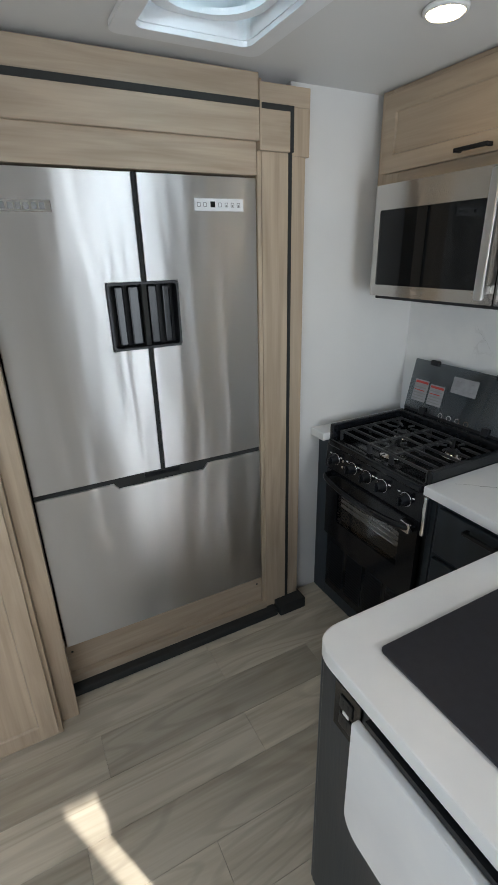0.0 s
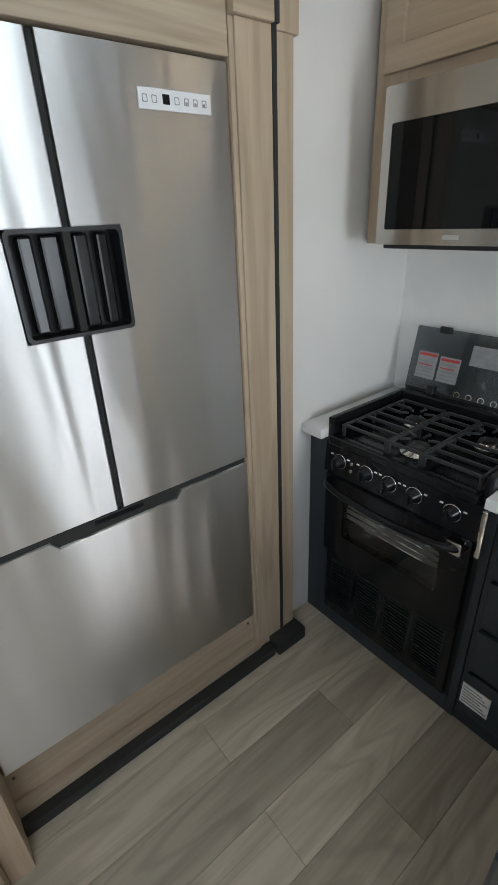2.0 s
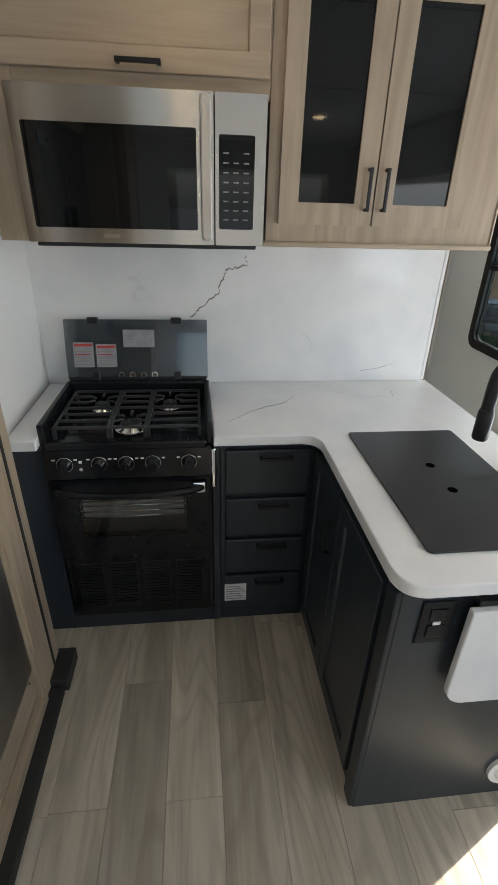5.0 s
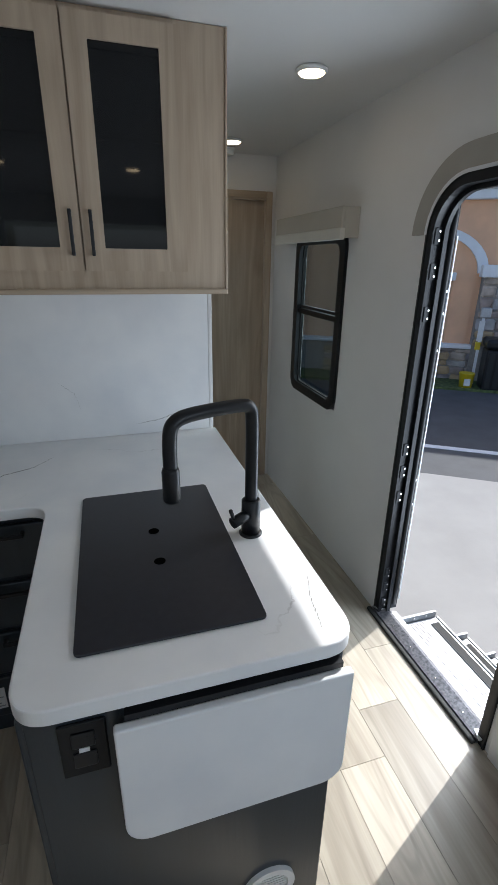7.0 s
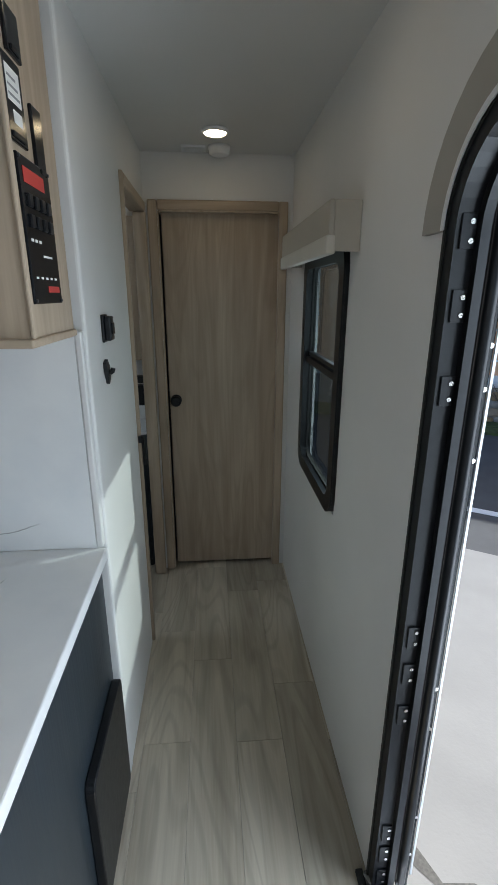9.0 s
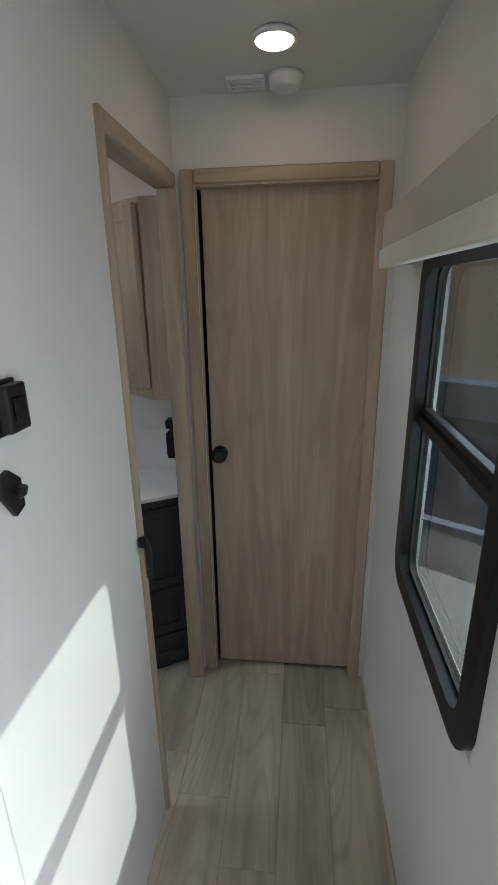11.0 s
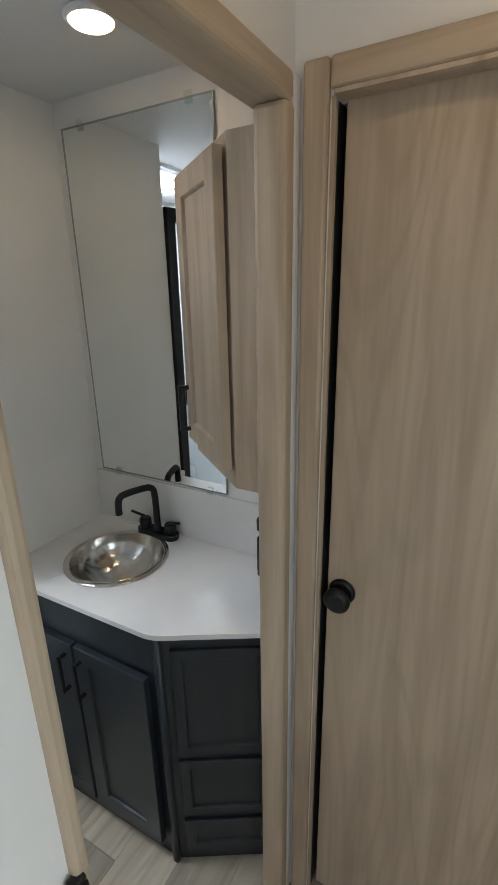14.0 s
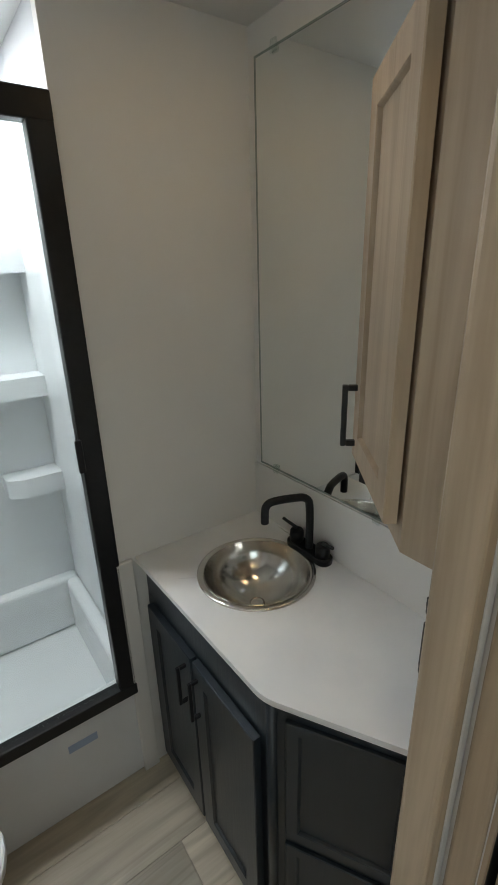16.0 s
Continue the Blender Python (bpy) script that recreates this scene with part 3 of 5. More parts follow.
def arch(off, a0, a1):
    """Outline of the door opening, grown by off, open at the floor."""
    r = R + off
    pts = [(DY1 + off, a0)]
    pts += [(DY1 - R + r * math.sin(radians(a)), DZ - R + r * math.cos(radians(a))) for a in range(90, -1, -9)]
    pts += [(DY0 + R - r * math.sin(radians(a)), DZ - R + r * math.cos(radians(a))) for a in range(0, 91, 9)]
    return pts + [(DY0 - off, a1)]


def arch_band(o, i, x0, x1, z0=0.0):
    outer, inner = arch(o, z0, z0), arch(i, z0, z0)
    return prism_strip(outer, inner, x0, x1)


def prism_strip(outer, inner, x0, x1):
    one = bmesh.new()
    rows = [[one.verts.new((w, u, v)) for u, v in o] for o, w in ((outer, x0), (outer, x1), (inner, x1), (inner, x0))]
    n = len(outer)
    for k in range(4):
        p, q = rows[k], rows[(k + 1) % 4]
        for i in range(n - 1):
            one.faces.new((p[i], p[i + 1], q[i + 1], q[i]))
    for i in (0, n - 1):
        one.faces.new([rows[k][i] for k in range(4)])
    bmesh.ops.recalc_face_normals(one, faces=one.faces)
    return one


part("jamb", arch_band(0.0, -0.028, XR - 0.006, XR + 0.048), BLACK, f)
part("stop", arch_band(-0.028, -0.044, XR + 0.03, XR + 0.047), BLACK, f)
part("outer_flange", arch_band(0.03, -0.028, XR + 0.0485, XR + 0.056), BLACK, f)
part("seal", arch_band(0.008, 0.0, XR - 0.01, XR - 0.001), RUBBER, f)
for zz in (1.66, 1.54, 1.39, 0.84, 0.74, 0.62, 0.22, 0.14, 0.05):
    pl = part("hinge_plate", box(XR + 0.002, XR + 0.028, DY1 - 0.032, DY1 - 0.0285, zz, zz + 0.055, 0.001), BLACK, f)
    for dz in (0.012, 0.042):
        part("screw", cyl((XR + 0.020, DY1 - 0.034, zz + dz), (XR + 0.020, DY1 - 0.032, zz + dz), 0.0045, 0.003, 10), BOWL, pl)
# taupe head trim on the inside
o1, i1 = arch(0.088, 1.6921, 1.6921), arch(0.010, 1.6921, 1.6921)
part("head_trim", prism_strip(o1, i1, XR - 0.012, XR - 0.0005), TAUPE, f, "taupe curved head trim")
part("edge_bead", prism_strip(arch(0.0125, 1.6921, 1.6921), arch(0.0015, 1.6921, 1.6921), XR - 0.014, XR - 0.0115), WHITEPL, f, "white edge bead")

# screen door swung outwards beyond the hinge side
s = thing("screen_door", "folded-back black edge of the open screen door", "door", (XR + 0.11, DY1, 0))
bm = prism(rounded(DY1 - 0.03, DY1 + 0.0, 0.03, 1.83, (0, 0, 0.02, 0.02)), 0, XR + 0.062, XR + 0.092)
part("stile", bm, BLACK, s)
part("stile_cap", tube([(XR + 0.070, DY1 - 0.034, 0.06), (XR + 0.070, DY1 - 0.034, 1.68), (XR + 0.074, DY1 - 0.03, 1.78), (XR + 0.082, DY1 - 0.01, 1.835)], 0.012, 10, soft=2), BLACK, s)
part("glazing_strip", box(XR + 0.0935, XR + 0.099, DY1 - 0.034, DY1 - 0.030, 0.08, 1.69), WHITEPL, s, "white weather strip")
for zz in (1.50, 1.42, 1.28, 0.72, 0.60, 0.30, 0.16):
    part("rivet", cyl((XR + 0.086, DY1 - 0.033, zz), (XR + 0.086, DY1 - 0.029, zz), 0.005, 0.003, 10), BOWL, s)

# threshold and folding steps
t = thing("door_threshold", "sloping grey metal threshold with speckled wear", "threshold", (XR, -0.63, 0), "structure")
WORN = mat("worn_grey_metal", (0.16, 0.16, 0.17), 0.38, 0.6, 90, 0.45, 0.3, 260)
part("gasket", box(XR - 0.034, XR - 0.012, DY0 + 0.02, DY1 + 0.03, 0.0, 0.014, 0.005), RUBBER, t)
part("sill", prism([(XR - 0.012, 0.0), (XR + 0.062, 0.0), (XR + 0.062, 0.014), (XR + 0.036, 0.030), (XR - 0.012, 0.018)], 1, DY0 + 0.02, DY1 + 0.02, 0.002), WORN, t)
part("ridge", prism([(XR + 0.062, -0.03), (XR + 0.094, -0.03), (XR + 0.094, 0.004), (XR + 0.062, 0.014)], 1, DY0 + 0.03, DY1 - 0.03, 0.002), ALU, t, "bright aluminium outer lip")
part("corner_piece", prism([(XR - 0.02, DY0 + 0.006), (XR + 0.055, DY0 + 0.006), (XR + 0.055, DY0 + 0.03), (XR - 0.005, DY0 + 0.05)], 2, 0.0305, 0.036, 0.001), WHITEPL, t, "pale end cap")
part("corner_piece", prism([(XR - 0.02, DY1 + 0.004), (XR + 0.05, DY1 - 0.03), (XR + 0.05, DY1 - 0.045), (XR - 0.01, DY1 - 0.02)], 2, 0.0305, 0.036, 0.001), ALU, t, "bent metal end cap")
screws([(XR + 0.01, yy, 0.024) for yy in (-0.42, -0.55, -0.72, -0.88)], 0.004, 3, t, BOWL)
for x0, z in ((2.455, -0.11), (2.70, -0.32), (2.945, -0.53)):
    st = thing("folding_step", "aluminium ribbed entry step with black grip strip", "step", (x0, -0.63, z), group="entry steps")
    part("tread", box(x0, x0 + 0.25, -0.96, -0.30, z - 0.035, z, 0.006), ALU, st)
    for q in range(9):
        part("rib", box(x0 + 0.02 + q * 0.017, x0 + 0.027 + q * 0.017, -0.95, -0.315, z, z + 0.003), ALU, st)
    part("grip_strip", box(x0 + 0.19, x0 + 0.235, -0.92, -0.34, z + 0.0005, z + 0.004), RUBBER, st, "black grip strip")
    part("nosing", box(x0 + 0.2505, x0 + 0.262, -0.96, -0.30, z - 0.05, z + 0.004, 0.003), ALU, st, "bright front edge")
    for yy in (-0.965, -0.29):
        part("side_plate", box(x0 - 0.02, x0 + 0.25, yy - 0.006, yy + 0.006, z - 0.2, z + 0.03), ALU, st)
        for xx in (x0 + 0.05, x0 + 0.12, x0 + 0.19):
            part("rivet", cyl((xx, yy - 0.009, z + 0.014), (xx, yy + 0.009, z + 0.014), 0.006, n=10), BOWL, st)

# unseen awning roll, added above the entry to keep sun off the counter
aw = thing("sun_blocker_roll", "unseen grey awning-like roll added above the entry to block sun", "awning", (2.74, -1.3, 2.05))
part("roll", cyl((2.740, -2.9, 2.05), (2.740, 0.2, 2.05), 0.085, n=24), TAUPE, aw)
for yy in (-2.88, 0.16):
    part("arm", box(XO, 2.74, yy, yy + 0.03, 2.04, 2.08, 0.005), ALU, aw, "aluminium wall bracket")

# ---- kitchen ----
# refrigerator
FY0, FYM, FY1 = -1.705, -1.237, -0.808
fr = thing("refrigerator", "brushed steel four-door refrigerator built into the slide", "refrigerator", (-0.3, -1.25, 0.2))
part("body", box(-0.62, -0.045, FY0 - 0.005, FY1 + 0.005, 0.19, 1.925), CHAR_IN, fr)
HB = (-1.364, -1.120, 1.365, 1.586)


def fridge_door(y0, y1, right):
    bm = bmesh.new()
    if right:
        pts = [(y0, 0.897), (y1, 0.897), (y1, 1.905), (y0, 1.905), (y0, HB[3]), (HB[1], HB[3]), (HB[1], HB[2]), (y0, HB[2])]
    else:
        pts = [(y0, 0.897), (y1, 0.897), (y1, HB[2]), (HB[0], HB[2]), (HB[0], HB[3]), (y1, HB[3]), (y1, 1.905), (y0, 1.905)]
    return prism(pts, 0, -0.045, 0.0, 0.003, bm)


part("door", fridge_door(FY0, FYM - 0.008, False), STEEL, fr)
part("door", fridge_door(FYM + 0.008, FY1, True), STEEL, fr)
part("centre_gap", box(-0.04, -0.012, FYM - 0.008, FYM + 0.008, 0.897, 1.905), RUBBER, fr)
# scooped top edge of the freezer drawer
a, b = -1.43, -1.05
part("freezer_drawer", prism([(FY0, 0.21), (FY1, 0.21), (FY1, 0.876), (b, 0.876), (b - 0.02, 0.852), (a + 0.02, 0.852), (a, 0.876), (FY0, 0.876)], 0, -0.045, 0.0, 0.003), STEEL, fr)
part("grip", box(-0.04, -0.01, FY0, FY1, 0.850, 0.896), RUBBER, fr, "black pull gap")
part("latch", box(-0.012, -0.004, -1.31, -1.17, 0.872, 0.892, 0.002), BLACK, fr)
hr = part("handle_recess", ring(rounded(HB[0], HB[1], HB[2], HB[3], 0.012, 4), rounded(HB[0] + 0.008, HB[1] - 0.008, HB[2] + 0.008, HB[3] - 0.008, 0.01, 4), 0, -0.05, 0.004), BLACK, fr)
part("recess_back", box(-0.05, -0.046, HB[0] + 0.003, HB[1] - 0.003, HB[2] + 0.003, HB[3] - 0.003), GLOSS, fr)
for y0, y1 in ((-1.335, -1.305), (-1.290, -1.252), (-1.222, -1.190), (-1.172, -1.145)):
    part("grip_fin", box(-0.045, -0.018, y0, y1, HB[2] + 0.012, HB[3] - 0.012, 0.006), GLOSS, fr)
cp = part("control_strip", box(0.0, 0.004, -1.042, -0.862, 1.800, 1.838, 0.001), WHITEPL, fr, "white touch control strip")
part("display", box(0.004, 0.0046, -0.985, -0.968, 1.811, 1.829), GLOSS, cp)
for k, yy in enumerate((-1.027, -1.005, -0.950, -0.926, -0.903, -0.880)):
    part("symbol", ring(rounded(yy - 0.006, yy + 0.006, 1.812, 1.826, 0.002, 2), rounded(yy - 0.0045, yy + 0.0045, 1.8135, 1.8245, 0.002, 2), 0, 0.004, 0.0045), INK, cp)
    if k > 2:
        part("symbol_dot", box(0.004, 0.0047, yy - 0.0025, yy + 0.0025, 1.814, 1.819), INK, cp)
bd = part("badge", box(0.0, 0.003, -1.70, -1.49, 1.790, 1.822, 0.001), CHROME, fr, "chrome badge strip")
for k in range(9):
    part("badge_mark", box(0.003, 0.0038, -1.69 + k * 0.021, -1.676 + k * 0.021, 1.797, 1.815), INK, bd)

# slide surround
su = thing("slide_surround", "washed oak fascia round the refrigerator slide", "surround", (0, -1.25, 0))
part("stile", box(-0.05, 0.014, -0.792, -0.684, 0.03, 1.985, 0.002), OAK_Z, su)
part("stile", box(XL + 0.0, 0.012, -0.672, -0.612, 0.03, 1.985, 0.002), OAK_Z, su)
part("seal_gap", box(-0.05, 0.0275, -0.685, -0.671, 1.985, 2.104), RUBBER, su)
part("seal_gap", box(-0.055, 0.0165, -0.685, -0.671, 0.03, 2.118), RUBBER, su, "black bulb seal")
part("filler", box(-0.055, 0.008, -0.806, -0.792, 0.03, 1.985, 0.001), OAK_Z, su)
part("rail", box(-0.05, 0.022, -2.0, -0.800, 2.012, 2.108, 0.002), OAK_Y, su)
part("lower_rail", box(-0.05, 0.006, -2.0, -0.807, 1.912, 2.012, 0.002), OAK_Y, su)
part("seal_gap", box(-0.055, 0.0265, -2.0, -0.804, 2.105, 2.124), RUBBER, su, "black bulb seal")
part("top_rail", box(XL, 0.016, -2.0, -0.800, 2.122, 2.20, 0.002), OAK_Y, su)
part("corner_block", box(-0.05, 0.026, -0.798, -0.684, 1.985, 2.103, 0.002), OAK_Y, su)
part("corner_block", box(XL, 0.018, -0.798, -0.600, 2.118, 2.178, 0.002), OAK_Y, su)
part("corner_block", box(XL, 0.018, -0.672, -0.600, 1.975, 2.118, 0.002), OAK_Z, su)
part("seal_gap", box(-0.055, 0.0275, -0.798, -0.671, 2.103, 2.119), RUBBER, su)
part("seam", box(-0.05, 0.028, -0.804, -0.798, 1.985, 2.182), OAK_Z, su)
k = part("kick_panel", box(-0.05, -0.012, -1.75, -0.792, 0.03, 0.208, 0.002), OAK_Y, su)
part("kick_moulding", box(-0.012, 0.02, -1.75, -0.792, 0.03, 0.072, 0.003), OAK_Y, su)
screws([(-0.012, -1.69, 0.17), (-0.012, -0.83, 0.17)], 0.005, 1, k, IRON)
sr = thing("slide_rail", "dark rubber wiper rail along the slide floor", "rail", (0.05, -1.2, 0))
part("strip", box(-0.02, 0.062, -1.80, -0.75, 0.0, 0.036, 0.008), RUBBER, sr)
part("end_block", box(-0.03, 0.075, -0.745, -0.60, 0.0, 0.06, 0.006), RUBBER, sr)

# pantry beside the refrigerator
pa = thing("pantry_cabinet", "tall washed oak pantry with black handle", "cabinet", (0.1, -2.0, 0))
part("side", box(-0.05, 0.145, -1.775, -1.712, 0.0, 1.93, 0.002), OAK_Z, pa)
part("body", box(-0.05, 0.19, -2.34, -1.776, 0.0, CZ, 0.002), OAK_Z, pa)
dd = part("door", shaker(0, 0.19, 1, -2.33, -1.79, 0.03, 2.1, 0.06), OAK_Z, pa)
bar_handle(0, 0.21, 1, -1.83, 1.02, 0.12, True, dd)

# base cabinets
FY = -0.455
bc = thing("stove_cabinet", "charcoal base cabinet framing the stove", "cabinet", (0.3, -0.2, 0))
part("side_panel", box(XL + 0.002, 0.040, FY, YS, 0.0, 0.872, 0.002), CHAR, bc)
part("toe_board", box(0.040, 0.618, FY, FY + 0.02, 0.0, 0.075, 0.002), CHAR, bc)
part("post", box(0.618, 0.645, FY, YS, 0.0, 0.872, 0.002), CHAR, bc)
dc = thing("drawer_cabinet", "charcoal drawer cabinet with four drawers", "cabinet", (0.82, -0.2, 0))
part("body", box(0.646, 1.0, FY + 0.004, YS, 0.0, 0.872, 0.002), CHAR, dc)
for z0, z1 in ((0.655, 0.838), (0.462, 0.632), (0.275, 0.44), (0.085, 0.255)):
    dr = part("drawer", box(0.665, 0.972, FY - 0.016, FY + 0.003, z0, z1, 0.004), CHAR, dc)
    bar_handle(1, FY - 0.016, -1, 0.845, z1 - 0.028, 0.12, False, dr, 0.028, 0.012)
lb = thing("paper_tag", "white paper notice stuck on the bottom drawer", "label", (0.70, FY, 0.15))
part("sheet", box(0.662, 0.752, FY - 0.0195, FY - 0.0165, 0.125, 0.215), PAPER, lb)
for q in range(6):
    part("text_bar", box(0.668, 0.746 - 0.01 * (q % 3), FY - 0.0203, FY - 0.0195, 0.135 + q * 0.013, 0.139 + q * 0.013), INK, lb)

pn = thing("peninsula_cabinet", "charcoal peninsula cabinet under the sink counter", "cabinet", (1.3, -0.8, 0))
part("body", box(1.008, 1.60, -1.19, YS - 0.002, 0.0, 0.872, 0.002), CHAR, pn)
part("end_panel", box(1.004, 1.604, -1.205, -1.19, 0.0, 0.872, 0.003), CHAR, pn)
part("corner_post", box(0.992, 1.012, -1.203, -1.15, 0.0, 0.872, 0.006), CHAR, pn)
dd = part("door", shaker(0, 1.008, -1, -1.135, -0.80, 0.07, 0.84), CHAR, pn)
dd2 = part("door", shaker(0, 1.008, -1, -0.795, -0.48, 0.07, 0.84), CHAR, pn)
bar_handle(0, 0.988, -1, -0.75, 0.66, 0.13, True, dd2)
part("hall_panel", box(1.6, 1.606, -1.18, YS - 0.002, 0.03, 0.868, 0.002), CHAR, pn)
hp = thing("hall_hatch", "black rounded access hatch on the cabinet side", "hatch", (1.61, -0.06, 0.1))
part("leaf", prism(rounded(-0.30, 0.045, 0.04, 0.47, (0.01, 0.02, 0.03, 0.03)), 0, 1.6065, 1.632, 0.004), BLACK, hp)

# power outlet, flap and round vent on the peninsula end
ol = thing("power_outlet", "black duplex power outlet on the peninsula end", "outlet", (1.096, -1.205, 0.73))
part("plate", box(1.055, 1.137, -1.211, -1.205, 0.715, 0.845, 0.003), GLOSS, ol)
for z0 in (0.738, 0.787):
    so = part("socket", box(1.076, 1.116, -1.214, -1.211, z0, z0 + 0.036, 0.002), BLACK, ol)
    for xx in (1.088, 1.103):
        part("slot", box(xx - 0.0015, xx + 0.0015, -1.2146, -1.2139, z0 + 0.014, z0 + 0.027), CHAR_IN, so)
part("test_button", box(1.087, 1.105, -1.2135, -1.211, 0.776, 0.785), WHITEPL, ol)
fl = thing("counter_flap", "folded-down white quartz counter extension flap", "counter flap", (1.38, -1.235, 0.55))
part("leaf", prism(rounded(1.15, 1.608, 0.535, 0.845, (0.05, 0.05, 0.004, 0.004)), 1, -1.248, -1.228, 0.004), QUARTZ, fl)
part("hinge", box(1.17, 1.59, -1.232, -1.212, 0.848, 0.862), BLACK, fl)
for xx in (1.25, 1.5):
    part("bracket", box(xx, xx + 0.03, -1.228, -1.205, 0.60, 0.84), BLACK, fl)
rv = thing("floor_vent", "round white and black heating vent grille", "vent", (1.466, -1.205, 0.13))
part("rim", ring([(1.466 + 0.066 * math.cos(a * 0.19635), 0.135 + 0.066 * math.sin(a * 0.19635)) for a in range(32)], [(1.466 + 0.048 * math.cos(a * 0.19635), 0.135 + 0.048 * math.sin(a * 0.19635)) for a in range(32)], 1, -1.216, -1.2045), WHITEPL, rv)
part("well", cyl((1.466, -1.2045, 0.135), (1.466, -1.2065, 0.135), 0.05, n=32), CHAR_IN, rv)
for q in range(-4, 5):
    hw = math.sqrt(0.047 ** 2 - (q * 0.01) ** 2)
    part("slat", box(1.466 - hw, 1.466 + hw, -1.213, -1.207, 0.135 + q * 0.01 - 0.0022, 0.135 + q * 0.01 + 0.0022), WHITEPL, rv)

# counter: one L-shaped slab round the stove
def fillet(corners, n=6):
    """An outline whose corners (x, y, radius) are rounded."""
    out = []
    m = len(corners)
    for i, (x, y, r) in enumerate(corners):
        p = Vector((x, y))
        if r == 0:
            out.append((x, y))
            continue
        a = (Vector(corners[i - 1][:2]) - p).normalized()
        b = (Vector(corners[(i + 1) % m][:2]) - p).normalized()
        for k in range(n + 1):
            s = k / n
            q = p + a * r * (1 - s) ** 2 + b * r * s ** 2
            out.append((q.x, q.y))
    return out


ct = thing("kitchen_counter", "white veined quartz counter with rounded corners", "counter", (1.2, -0.5, 0.872))
slab = prism(fillet([(0.622, YS - 0.004, 0), (0.622, -0.503, 0), (0.985, -0.503, 0.07), (0.985, -1.228, 0.075), (1.627, -1.228, 0.075), (1.627, YS - 0.004, 0)], 16), 2, 0.874, 0.910, 0.004)
part("slab", slab, QUARTZ, ct)
part("strip", box(XL + 0.003, 0.042, -0.506, YS - 0.004, 0.874, 0.910, 0.004), QUARTZ, ct)
part("back_strip", box(0.042, 0.622, -0.03, YS - 0.004, 0.874, 0.910, 0.002), QUARTZ, ct)

sp = thing("splash_panel", "glossy white marble splash panel with grey veins", "splash panel", (0.8, YS, 0.91), "structure")
part("panel", box(XL, 1.60, YS - 0.0045, YS + 0.005, 0.9096, 1.50), SPLASH, sp)
part("edge_strip", box(1.60, 1.618, YS - 0.006, YS + 0.02, 0.911, 1.50, 0.004), WHITE, sp)
# the long crack-like vein behind the stove, as a thin inlay
rng = random.Random(5)


def vein(points, w, axis, at, steps=14):
    one = bmesh.new()
    pts = []
    span = sum((Vector(b) - Vector(a)).length for a, b in zip(points, points[1:]))
    shake = min(0.012, span * 0.02)
    for (u0, v0), (u1, v1) in zip(points, points[1:]):
        for k in range(steps):
            s = k / steps
            pts.append((u0 + (u1 - u0) * s + rng.uniform(-.5, .5) * shake, v0 + (v1 - v0) * s + rng.uniform(-.5, .5) * shake))
    pts.append(points[-1])
    last = None
    for i, (u, v) in enumerate(pts):
        h = w * rng.uniform(0.25, 1.0) * min(1, 4 * min(i, len(pts) - 1 - i) / len(pts) + 0.15)
        row = [one.verts.new((u - h * .5, at, v + h) if axis == 1 else (u - h * .5, v + h, at)), one.verts.new((u + h * .5, at, v - h) if axis == 1 else (u + h * .5, v - h, at))]
        if last:
            one.faces.new((last[0], last[1], row[1], row[0]))
        last = row
    return one


VEIN = mat("grey_vein", (0.22, 0.215, 0.20), 0.25, 0, 60, 0.3)
part("vein", vein([(0.46, 1.09), (0.56, 1.20), (0.66, 1.29), (0.70, 1.38), (0.78, 1.40), (0.76, 1.47)], 0.0034, 1, YS - 0.0049), VEIN, sp)
part("vein", vein([(1.29, 0.955), (1.38, 0.965), (1.46, 0.99)], 0.0012, 1, YS - 0.0049), VEIN, sp)
part("vein", vein([(0.35, 1.33), (0.40, 1.27)], 0.0008, 1, YS - 0.0049), VEIN, sp)
part("vein", vein([(1.00, 1.15), (1.06, 1.10), (1.08, 1.03)], 0.0012, 1, YS - 0.0049), VEIN, sp)
part("vein", vein([(0.30, 1.38), (0.37, 1.30)], 0.0011, 1, YS - 0.0049), VEIN, sp)
part("vein", vein([(0.66, -0.40), (0.78, -0.28), (0.92, -0.20), (0.98, -0.12)], 0.0022, 2, 0.9105), VEIN, ct)
part("vein", vein([(1.56, -1.20), (1.575, -1.10), (1.60, -1.02)], 0.0016, 2, 0.9105), VEIN, ct)
part("vein", vein([(1.39, -0.16), (1.41, -0.08)], 0.001, 2, 0.9105), VEIN, ct)

# stove
SX0, SX1 = 0.045, 0.615
st = thing("stove", "black gas stove with three burners and oven", "stove", (0.33, -0.2, 0.08))
part("body", box(SX0, SX1, FY + 0.01, -0.032, 0.08, 0.868), CHAR_IN, st)
